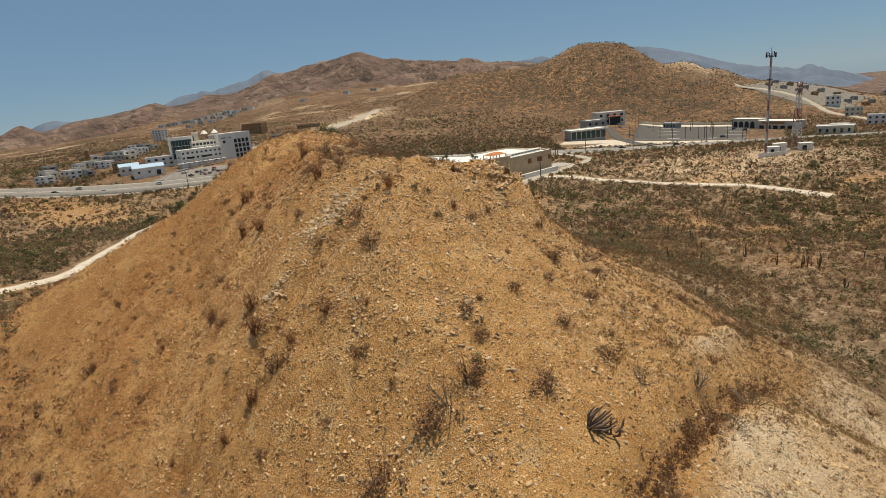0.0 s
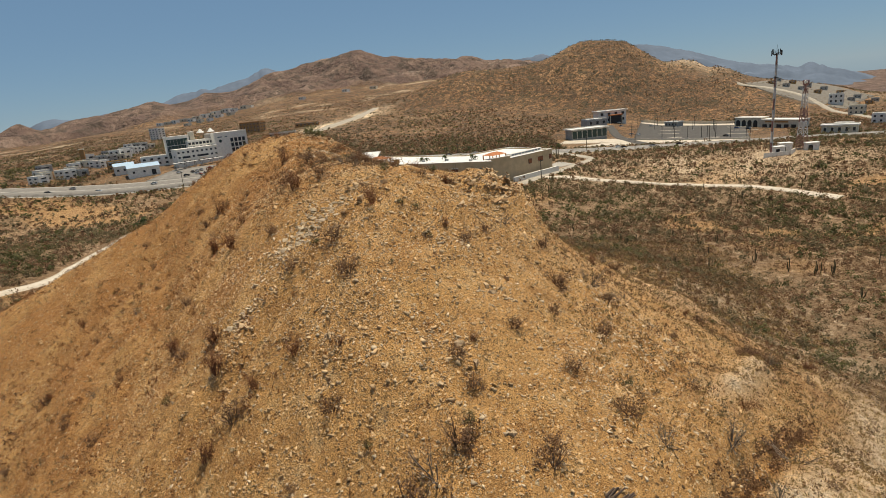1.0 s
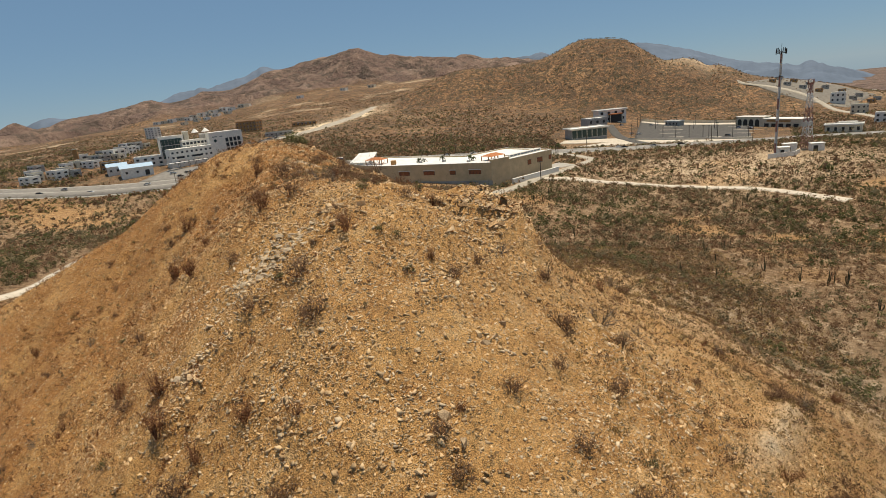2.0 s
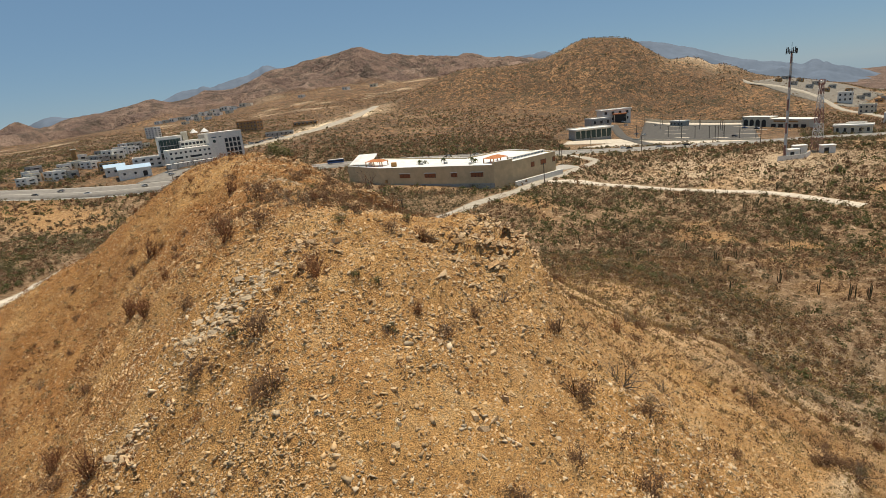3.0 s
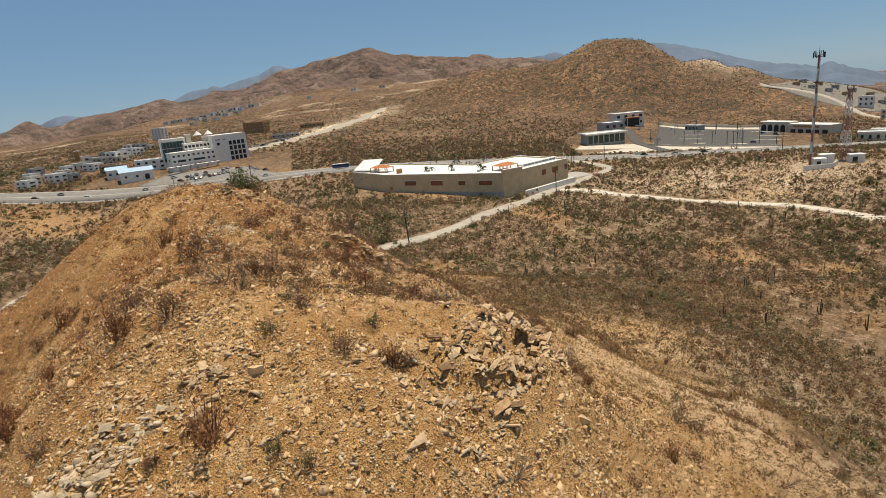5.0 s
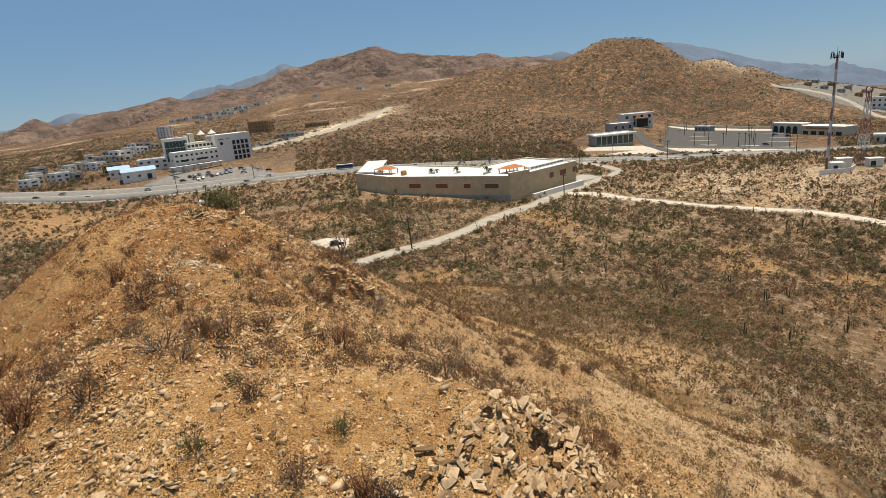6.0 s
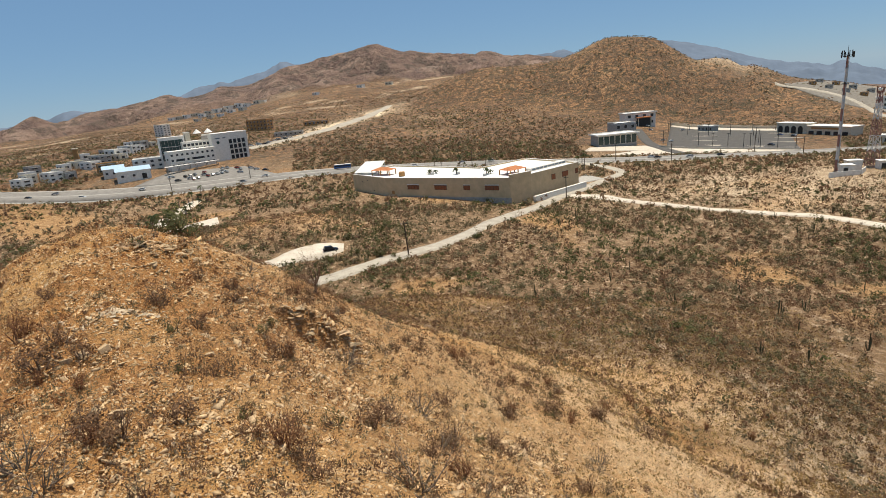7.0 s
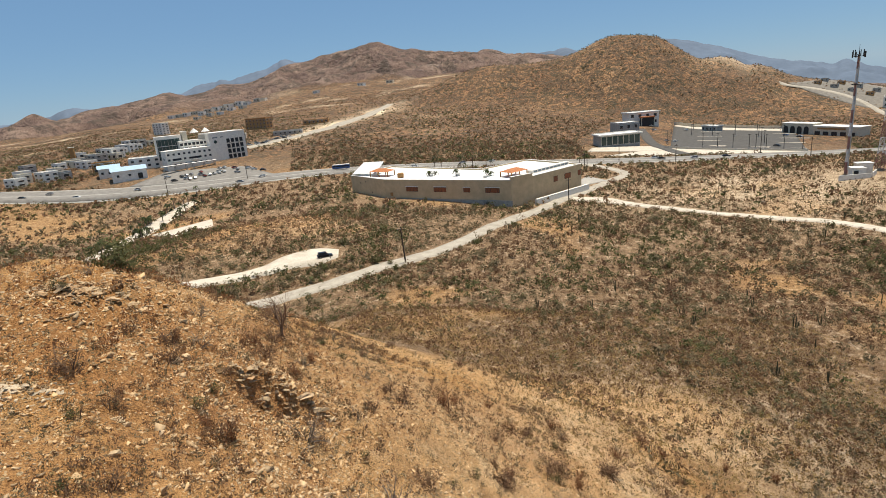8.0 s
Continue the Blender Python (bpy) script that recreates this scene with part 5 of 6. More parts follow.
CLEAR_AREAS = [[(-53, 347), (-29, 316), (31, 283), (73, 320), (88, 338), (60, 362), (-28, 378)], [(100, 432), (165, 420), (250, 390), (340, 545), (262, 720), (200, 710), (108, 520)], [(-262, 424), (-105, 424), (-130, 530), (-250, 500)],
               [(168, 288), (206, 290), (206, 308), (170, 304)], [(-134, 330), (-112, 318), (-104, 330), (-130, 346)], [(-134, 294), (-114, 275), (-102, 292), (-113, 315)]]


def open_ground(x, y):
    ok = np.ones(len(x), bool)
    for line, gap in CLEAR_LINES:
        for i in range(0, len(line), 200):
            seg = line[i:i + 200]
            ok &= (((x[:, None] - seg[None, :, 0]) ** 2 + (y[:, None] - seg[None, :, 1]) ** 2).min(1) > gap * gap)
    for poly in CLEAR_AREAS:
        ok &= ~inside(x, y, poly)
    return ok


def above_plain(x, y):
    return near_hill(x, y) - plain(x, y)


def scatter(n, x0, x1, y0, y1, keep):
    x, y = rng.uniform(x0, x1, n), rng.uniform(y0, y1, n)
    k = keep(x, y) & open_ground(x, y)
    return x[k], y[k]


def clumped(x, y, size, cut, seed, soft=0.25):
    return fbm(x, y, size, 3, seed) + rng.uniform(-soft, soft, len(x)) > cut


# valley scrub, from the foot of the hill to the highway and beyond
def brush(name, n, near, far, mat, rad, tall, leaves, size, cut, seed, label, upright=0.25, keep=None):
    """Low bushes over a stretch of the valley, thinning out where the hill climbs."""
    a, r = np.radians(rng.uniform(-47, 47, n)), np.sqrt(rng.uniform(near**2, far**2, n)) + rng.normal(0, 9, n)
    x, y = 4 + r * np.sin(a), r * np.cos(a)
    k = (above_plain(x, y) < 8 * rng.uniform(-0.3, 1, n) + 6 * (x < -20)) & clumped(x, y, 26.0, cut, seed, 0.4) & open_ground(x, y)
    k &= open_patch(x, y) < rng.uniform(0.1, 1.7, n)
    knoll = np.exp(-((x - 165) / 70) ** 2 - ((y - 296) / 42) ** 2)
    knoll = knoll + 1.15 * np.exp(-((x + 66) / 30) ** 4 - ((y - 258) / 27) ** 4)
    k &= knoll < rng.uniform(0.1, 1.25, n)
    if keep is not None:
        k &= keep(x, y)
    x, y = x[k], y[k]
    r = rng.uniform(*rad, len(x)) * np.where(rng.uniform(0, 1, len(x)) < 0.12, 1.5, 1.0)
    h = r * rng.uniform(*tall, len(x))
    v, f = leaf_cloud(np.stack([x, y, ground_at(x, y)], 1), r, h, leaves, size, seed, 6, upright)
    return stuff(name, v, f, mat, label, "scrub")


brush("scrub", 13000, 55, 195, LEAF_BROWN, (0.4, 1.0), (0.7, 1.3), 32, 0.19, -0.45, 101, "withered brown scrub at the foot of the hill", 0.4)
brush("scrub", 4600, 70, 185, LEAF_DUSTY, (0.55, 1.4), (0.7, 1.3), 36, 0.19, -0.35, 102, "dusty grey-green scrub at the foot of the hill", 0.3)
brush("scrub", 2200, 90, 185, LEAF_GREEN, (0.5, 1.3), (0.8, 1.3), 46, 0.19, -0.05, 103, "small green bushes at the foot of the hill", 0.2)
brush("scrub", 8600, 185, 290, LEAF_BROWN, (0.6, 1.5), (0.7, 1.2), 26, 0.23, -0.5, 104, "withered brown scrub covering the valley floor", 0.4)
brush("scrub", 5600, 185, 290, LEAF_DUSTY, (0.8, 1.9), (0.7, 1.2), 28, 0.23, -0.45, 105, "dusty grey-green scrub covering the valley floor", 0.3)
brush("scrub", 4800, 185, 290, LEAF_GREEN, (0.9, 2.1), (0.7, 1.2), 32, 0.22, -0.15, 106, "green bushes dotted over the valley floor", 0.2)
brush("scrub", 9000, 290, 530, LEAF_BROWN, (0.8, 1.8), (0.7, 1.1), 11, 0.44, -0.5, 107, "withered brown scrub towards the highway", 0.3)
brush("scrub", 7000, 290, 530, LEAF_DUSTY, (0.9, 2.2), (0.7, 1.2), 11, 0.44, -0.4, 108, "dusty scrub towards the highway", 0.3)
brush("scrub", 3800, 290, 530, LEAF_GREEN, (1.0, 2.2), (0.7, 1.2), 12, 0.42, -0.15, 109, "green bushes towards the highway", 0.2)
brush("avenue_trees", 5200, 430, 800, LEAF_GREEN, (1.6, 3.4), (0.9, 1.4), 36, 0.22, -0.1, 110, "green garden trees between the houses of the avenue", 0.1, lambda x, y: (x < -222 - 0.1 * (y - 430)) & (x > -385) & (fbm(x, y, 60.0, 2, 133) > -0.25))


def low_tufts(n, box, keep, mat, rad, seed, label):
    """Small dry tufts over open ground."""
    x, y = scatter(n, *box, keep)
    r = rng.uniform(*rad, len(x))
    v, f = leaf_cloud(np.stack([x, y, ground_at(x, y)], 1), r, r * rng.uniform(0.7, 1.1, len(x)), 9, 0.36, seed, 4, 0.5)
    return stuff("dry_tufts", v, f, mat, label, "tufts")


low_tufts(7000, (85, 270, 228, 350), lambda a, b: np.exp(-((a - 160) / 75) ** 2 - ((b - 294) / 46) ** 2) > 0.2, LEAF_BROWN, (0.35, 0.95), 161, "brown dry tufts over the stony knoll by the masts")
low_tufts(3500, (85, 270, 228, 350), lambda a, b: np.exp(-((a - 160) / 75) ** 2 - ((b - 294) / 46) ** 2) > 0.2, LEAF_DUSTY, (0.35, 0.9), 162, "dusty olive tufts over the stony knoll by the masts")
low_tufts(4200, (-105, -30, 222, 298), lambda a, b: np.exp(-((a + 66) / 32) ** 4 - ((b - 258) / 30) ** 4) > 0.2, LEAF_BROWN, (0.3, 0.7), 163, "brown dry tufts over the bare mound")
low_tufts(9000, (-200, 150, 110, 330), lambda a, b: open_patch(a, b) > 0.15, GRASS, (0.3, 0.8), 164, "straw grass in the open patches of the valley")


low_tufts(9500, (-15, 78, 84, 165), lambda a, b: (above_plain(a, b) < 14) & (above_plain(a, b) > -6) & clumped(a, b, 9.0, -0.3, 139, 0.6), LEAF_BROWN, (0.3, 0.75), 165, "withered brown undergrowth on the lower flank of the hill")
low_tufts(9000, (-15, 78, 84, 165), lambda a, b: (above_plain(a, b) < 14) & (above_plain(a, b) > -6), GRASS, (0.25, 0.6), 166, "straw grass on the lower flank of the hill")
low_tufts(2600, (-10, 75, 70, 165), lambda a, b: (above_plain(a, b) < 16) & clumped(a, b, 12.0, -0.1, 140, 0.5), LEAF_DUSTY, (0.4, 0.9), 167, "dusty olive bushes on the lower flank of the hill")


def far_brush(n, mat, rad, seed, label, cut):
    a, r = np.radians(rng.uniform(-44, 44, n)), 440 + 760 * rng.uniform(0, 1, n) ** 1.2
    x, y = r * np.sin(a), r * np.cos(a)
    k = open_ground(x, y) & clumped(x, y, 120.0, cut, seed, 0.4)
    x, y, r = x[k], y[k], r[k]
    s = rng.uniform(*rad, len(x)) * (1.15 - r / 2400)
    v, f = leaf_cloud(np.stack([x, y, ground_at(x, y)], 1), s, s * 0.7, 6, 0.62, seed)
    return stuff("far_scrub", v, f, mat, label, "scrub")


far_brush(20000, LEAF_DUSTY, (1.0, 2.4), 111, "dusty scrub over the slopes of the table hill", -0.3)
far_brush(11000, LEAF_GREEN, (1.0, 2.2), 112, "dark green bushes over the slopes of the table hill", -0.1)
far_brush(18000, LEAF_BROWN, (1.0, 2.4), 113, "brown scrub over the slopes of the table hill", -0.3)

# straw grass on the hill
gx, gy = scatter(26000, -70, 40, 22, 128, lambda a, b: (above_plain(a, b) > -4) & (np.abs(a - 3) < 0.9 * (b + 4)) & clumped(a, b, 6.0, -0.25, 121, 0.5))
gz = ground_at(gx, gy)
v, f = leaf_cloud(np.stack([gx, gy, gz], 1), rng.uniform(0.1, 0.24, len(gx)), rng.uniform(0.1, 0.32, len(gx)), 5, 0.42, 122, 3, 0.7)
stuff("dry_grass", v, f, GRASS, "straw-coloured dry grass tufts on the stony hillside", "grass")


ex, ey = scatter(28000, 9, 92, 30, 135, lambda a, b: (above_plain(a, b) > -7) & clumped(a, b, 8.0, -0.35, 123, 0.5))
v, f = leaf_cloud(np.stack([ex, ey, ground_at(ex, ey)], 1), rng.uniform(0.15, 0.34, len(ex)), rng.uniform(0.15, 0.4, len(ex)), 6, 0.4, 124, 3, 0.7)
stuff("dry_grass", v, f, GRASS, "pale straw grass over the eastern flank of the hill", "grass")


tx, ty = scatter(10000, -60, 62, 20, 118, lambda a, b: (above_plain(a, b) > 1.0) & clumped(a, b, 9.0, -0.15, 125, 0.6))
v, f = leaf_cloud(np.stack([tx, ty, ground_at(tx, ty)], 1), rng.uniform(0.12, 0.36, len(tx)), rng.uniform(0.12, 0.42, len(tx)), 16, 0.22, 126, 4, 0.6)
stuff("low_plants", v, f, LEAF_DUSTY, "low withered herbs and tufts among the stones", "herbs")


hx, hy = scatter(11000, -30, 40, 20, 100, lambda a, b: (above_plain(a, b) > 1.0) & clumped(a, b, 6.0, 0.0, 137, 0.7))
v, f = leaf_cloud(np.stack([hx, hy, ground_at(hx, hy)], 1), rng.uniform(0.1, 0.32, len(hx)), rng.uniform(0.1, 0.34, len(hx)), 14, 0.24, 138, 4, 0.55)
stuff("low_plants", v, f, LEAF_RUST, "small withered brown tufts among the stones", "herbs")


# low growth on the flanks of the hill
def flank_growth(n, box, mat, rad, leaves, cut, seed, label, name, upright=0.6):
    x, y = scatter(n, *box, lambda a, b: (above_plain(a, b) > 0.5) & clumped(a, b, 7.0, cut, seed, 0.5))
    r = rng.uniform(*rad, len(x))
    v, f = leaf_cloud(np.stack([x, y, ground_at(x, y)], 1), r, r * rng.uniform(0.7, 1.3, len(x)), leaves, 0.17, seed, 5, upright)
    return stuff(name, v, f, mat, label, "scrub")


flank_growth(6600, (9, 90, 30, 132), LEAF_BROWN, (0.2, 0.55), 34, -0.2, 127, "low brown shrubs over the eastern flank of the hill", "flank_scrub")
flank_growth(3800, (10, 90, 26, 132), LEAF_DUSTY, (0.2, 0.5), 34, -0.1, 128, "dull olive herbs over the eastern flank of the hill", "flank_scrub")
flank_growth(5400, (-72, -9, 24, 112), LEAF_RUST, (0.2, 0.6), 34, -0.2, 129, "rusty brown shrubs over the western flank of the hill", "flank_scrub")
flank_growth(1500, (-72, -9, 26, 112), LEAF_DUSTY, (0.2, 0.5), 30, -0.1, 130, "dull olive herbs over the western flank of the hill", "flank_scrub")


flank_growth(2600, (-8, 14, 58, 102), LEAF_BROWN, (0.18, 0.5), 34, -0.25, 131, "low brown shrubs and straw on the back of the crest", "flank_scrub")
flank_growth(1700, (-14, 14, 58, 102), LEAF_DUSTY, (0.15, 0.4), 34, -0.2, 132, "dull olive herbs on the back of the crest", "flank_scrub")


# brush along the gully beside the pale bank
gv = rng.uniform(20, 44, 230)
gu = 13.2 + 0.92 * (gv - 28) + rng.normal(0, 0.55, 230)
gr = rng.uniform(0.25, 0.6, 230)
v, f = leaf_cloud(np.stack([gu, gv, ground_at(gu, gv)], 1), gr, gr * rng.uniform(0.8, 1.4, 230), 46, 0.2, 135, 5, 0.5)
stuff("flank_scrub", v, f, LEAF_BROWN, "brown brush growing along a dry gully", "scrub")


def joined(name, verts, faces, mat, parent=None):
    me = mesh_np(name, verts, faces)
    me.materials.append(mat)
    ob = new(name, me)
    ob.parent = parent
    return ob


def shrub_kind(name, label, stems, height, spread, mat, leaf=None, leaves=0, lrad=0.6, lsize=0.09, seed=0, forks=2, up=0.5, thick=0.022, group=""):
    """A shrub of twigs, with or without leaves, as a thing that can be copied."""
    v, q = twigs(stems, height, spread, forks, thick, up, seed)
    ob = tagged(joined(name, v, q, mat), label, "shrub", group or name.replace("_", " ") + "s on the hill")
    if leaf:
        lv, lf = leaf_cloud(np.array([[0, 0, height * 0.12]]), np.array([lrad]), np.array([height * 0.62]), leaves, lsize, seed + 5, 8)
        joined("foliage", lv, lf, leaf, ob)
    return ob


KINDS = {}
for s in range(3):
    KINDS["dry", s] = shrub_kind("dry_shrub", "leafless brown shrub of tangled twigs on stony soil", 11, 0.85, 0.9, TWIG, LEAF_BROWN, 330, 0.62, 0.085, 200 + s)
    KINDS["red", s] = shrub_kind("red_brown_shrub", "upright red-brown withered shrub on stony soil", 14, 1.0, 0.55, TWIG_RED, LEAF_RUST, 330, 0.52, 0.085, 210 + s, up=0.9)
    KINDS["green", s] = shrub_kind("green_shrub", "small dull green leafy shrub on stony soil", 9, 0.6, 0.8, TWIG, LEAF_GREEN, 360, 0.42, 0.08, 220 + s)
    KINDS["grey", s] = shrub_kind("dead_shrub", "bare grey dead shrub with crooked branches", 13, 0.9, 1.1, TWIG_GREY, LEAF_DUSTY, 160, 0.6, 0.05, seed=230 + s, thick=0.026, forks=3, up=0.45)
    KINDS["tuft", s] = shrub_kind("grass_tuft", "dry olive grass tuft among the stones", 16, 0.34, 0.5, TWIG, LEAF_DUSTY, 160, 0.26, 0.07, 240 + s, forks=0, up=0.9, thick=0.012)
used = set()


def plant(kind, x, y, size, which=None):
    which = rng.integers(0, 3) if which is None else which
    src = KINDS[kind, int(which)]
    m = pose(x, y, zg(x, y) - 0.03, rng.uniform(-8, 8), rng.uniform(-8, 8), rng.uniform(0, 360))
    if (kind, int(which)) not in used:
        used.add((kind, int(which)))
        ob = src
        ob.matrix_basis = m @ Matrix.Diagonal((size, size, size, 1))
    else:
        ob = copy_thing(src, m)
        ob.scale = (size, size, size)
    return ob


# the shrubs that stand out on the hill
for kind, x, y, size in (("red", -4.1, 47.6, 1.55), ("red", -8.9, 37.8, 1.1), ("green", -0.1, 44.1, 0.85), ("green", -0.7, 46.8, 0.9), ("dry", 2.6, 44.6, 1.0), ("dry", -5.5, 41.4, 1.5), ("dry", -6.9, 45.2, 1.5),
                         ("dry", 9.9, 32.2, 1.2), ("dry", 7.6, 34.2, 1.0), ("dry", -6.0, 33.5, 1.2), ("green", 10.6, 34.4, 0.9), ("red", -15.4, 41.0, 1.6), ("red", -16.6, 44.2, 1.5), ("dry", -13.0, 36.6, 1.6), ("red", -14.6, 35.4, 1.3),
                         ("dry", 0.8, 29.4, 1.7), ("dry", -1.6, 27.6, 1.9), ("grey", -0.4, 28.6, 1.8), ("dry", -4.8, 26.2, 1.9), ("green", 1.4, 30.6, 1.1), ("grey", 11.4, 30.4, 1.3), ("dry", 5.0, 28.2, 1.3), ("grey", 16.0, 33.0, 1.6), ("grey", 20.5, 34.0, 1.6),
                         ("dry", 9.0, 44.2, 1.5), ("grey", 12.2, 47.4, 1.7), ("dry", -5.0, 63.2, 1.2), ("green", -0.1, 65.6, 1.2), ("dry", -6.8, 61.1, 1.2), ("tuft", -3.8, 58.3, 1.8), ("dry", -9.6, 56.8, 1.4), ("red", -12.0, 56.4, 1.7), ("dry", -13.6, 60.4, 1.5),
                         ("red", -18.5, 56.0, 1.5), ("red", -21.4, 59.2, 1.5), ("dry", -10.7, 73.3, 1.3), ("green", -8.6, 70.4, 1.0), ("green", -6.4, 66.4, 1.0), ("dry", 1.3, 68.6, 1.3), ("grey", 2.8, 72.2, 1.5), ("dry", 4.4, 70.6, 1.4), ("grey", 3.6, 61.6, 1.7),
                         ("dry", 8.2, 80.2, 1.3), ("grey", -1.4, 74.6, 1.4), ("red", 4.6, 88.0, 1.5), ("dry", 2.0, 84.6, 1.3), ("dry", 12.0, 84.0, 1.5), ("grey", 14.0, 78.0, 1.4), ("dry", 8.6, 62.4, 1.5), ("grey", -7.6, 59.0, 1.4), 
                         ("red", -1.0, 62.2, 1.3), ("dry", -12.6, 66.6, 1.5), ("red", -16.2, 70.2, 1.5), ("green", -14.9, 79.4, 1.3), ("red", -24.0, 68.6, 1.6), ("dry", -2.6, 55.0, 1.0), ("green", -3.6, 56.2, 0.9)):
    plant(kind, x, y, size * 1.18)
# and the rest, thinly over the slopes
px, py = scatter(1700, -42, 52, 22, 110, lambda a, b: above_plain(a, b) > 3)
for i in range(min(520, len(px))):
    u = rng.uniform()
    kind = "tuft" if u < 0.42 else "dry" if u < 0.7 else "green" if u < 0.78 else "red" if u < 0.88 else "grey"
    plant(kind, px[i], py[i], rng.uniform(0.55, 1.35) * (1.0 if px[i] < 14 else 1.25))

bx, by = scatter(260, -14, 14, 60, 96, lambda a, b: above_plain(a, b) > 3)
for i in range(min(90, len(bx))):
    u = rng.uniform()
    plant("dry" if u < 0.4 else "tuft" if u < 0.65 else "grey" if u < 0.8 else "green" if u < 0.9 else "red", bx[i], by[i], rng.uniform(0.7, 1.4))


def bare_tree(x, y, h, seed, label):
    ob = thing("bare_tree", x, y, zg(x, y) - 0.1, 0, label, "tree", "bare trees")
    part("trunk", rod((0, 0, -0.3), (0.1, 0, h * 0.3), 0.12, 0.09, 7), TWIG, ob)
    v, q = twigs(9, h * 0.75, 0.75, 3, 0.06, 0.8, seed)
    v = v + np.array([0.1, 0, h * 0.27])
    joined("crown", v, q, TWIG, ob)
    return ob


bare_tree(-5.5, 84.9, 3.2, 301, "bare leafless tree on the shoulder of the hill")


def cactus(x, y, h, arms, seed, label, group):
    """Upright ribbed columns that rise from one base."""
    r = np.random.default_rng(seed)
    ob = thing("column_cactus", x, y, zg(x, y) - 0.1, r.uniform(0, 360), label, "cactus", group)
    fat = 1.0 if group == "cacti" else 0.62
    for k in range(arms):
        a = 6.283 * k / arms + r.uniform(-0.4, 0.4)
        d = 0.0 if k == 0 else r.uniform(0.25, 0.6)
        hh = h * (1 if k == 0 else r.uniform(0.5, 0.95))
        bm = rod((0.3 * d * math.cos(a), 0.3 * d * math.sin(a), 0), (d * math.cos(a) * 1.3, d * math.sin(a) * 1.3, hh * 0.5), 0.09 * fat, 0.12 * fat, 7)
        rod((d * math.cos(a) * 1.3, d * math.sin(a) * 1.3, hh * 0.5), (d * math.cos(a) * 1.5, d * math.sin(a) * 1.5, hh), 0.12 * fat, 0.06 * fat, 7, bm)
        part("arm", bm, CACTUS if group == "cacti" else DRY_CACTUS, ob)
    return ob


DRY_CACTUS = plain_mat("dry_cactus_skin", (0.19, 0.135, 0.1), 0.9, vary=0.3, scale=3)
fallen = cactus(6.9, 26.2, 1.5, 13, 400, "dry dark branching cactus leaning on the slope", "dead cacti")
fallen.matrix_basis = fallen.matrix_basis @ pose(0, 0, 0.15, 48, 14, 0)
cactus(8.0, 26.0, 0.9, 6, 401, "dry dark branching cactus on the slope", "dead cacti")
cxs, cys = scatter(420, 20, 190, 105, 262, lambda a, b: above_plain(a, b) < 3)
for i in range(min(84, len(cxs))):
    cactus(cxs[i], cys[i], rng.uniform(1.8, 4.0), int(rng.integers(1, 4)), 500 + i, "dark column cactus among the valley scrub", "cacti")


def broad_bush(x, y, r, h, seed, label="dense dark green bush in the valley"):
    ob = thing("bush", x, y, zg(x, y), 0, label, "bush", "green bushes in the valley")
    v, q = twigs(8, h * 0.7, 0.8, 1, 0.05, 0.6, seed)
    joined("branches", v, q, TWIG, ob)
    v, f = leaf_cloud(np.array([[0, 0, h * 0.1]]), np.array([r]), np.array([h * 0.72]), 420, 0.11, seed, 9)
    joined("foliage", v, f, LEAF_GREEN, ob)
    return ob


for k, (x, y) in enumerate(((-22, 206), (-18, 205), (-26, 208), (-14, 204), (-5, 203), (0, 206), (12, 228), (-12, 200), (-33, 203), (-37, 201), (-42, 199), (10, 305), (0, 306), (-8, 303), (20, 292), (48, 283), (60, 288), (-132, 243), (-122, 236), (-137, 262), (-128, 268), (-142, 280), (-133, 284), (-147, 294), (-137, 299), (-150, 312), (-140, 318), (-154, 330), (-143, 338), (-156, 352), (-116, 222), (-16.2, 86.8), (-14.6, 85.2), (120, 200), (98, 182), (140, 190), (110, 165), (132, 220), (75, 240), (90, 252), (150, 262), (160, 238), (66, 205), (105, 232))):
    broad_bush(x, y, rng.uniform(1.1, 2.1), rng.uniform(1.8, 3.2), 600 + k)


def palm(x, y, h, seed, label="slender palm with a ragged green crown", z=None):
    r = np.random.default_rng(seed)
    ob = thing("palm_tree", x, y, zg(x, y) - 0.2 if z is None else z, r.uniform(0, 360), label, "palm", "palms by the highway")
    bm = rod((0, 0, 0), (0.15, 0, h * 0.5), 0.28, 0.22, 8)
    rod((0.15, 0, h * 0.5), (0.1, 0.1, h), 0.22, 0.18, 8, bm)
    part("trunk", bm, TWIG_GREY, ob)
    vs, fs = [], []
    for k in range(26):
        a, lift = r.uniform(0, 6.283), r.uniform(-0.5, 1.0)
        d = np.array([math.cos(a), math.sin(a), 0])
        side = np.array([-math.sin(a), math.cos(a), 0])
        p = np.array([0.1, 0.1, h])
        base = len(vs)
        for s in range(4):
            t = s / 3
            q = p + d * 2.1 * t + np.array([0, 0, lift * 1.6 * t - 1.7 * t * t])
            w = 0.32 * (1 - t) + 0.04
            vs += [q - side * w, q + side * w]
            if s:
                i = base + 2 * s
                fs.append((i - 2, i - 1, i + 1, i))
    joined("crown", np.array(vs), np.array(fs), PALM_LEAF, ob)
    return ob


for k, (x, y, h) in enumerate(((-6, 404, 8), (-2, 406, 7), (10, 402, 9), (26, 392, 9.5), (29, 394, 7), (77, 366, 9), (83, 375, 9), (-153, 350, 6), (-145, 348, 6), (-138, 351, 6), (-147, 332, 5), (-150, 325, 5), (-150, 369, 7), (-154, 360, 7), (-151, 384, 7), (-140, 338, 5))):
    palm(x, y, h, 700 + k)


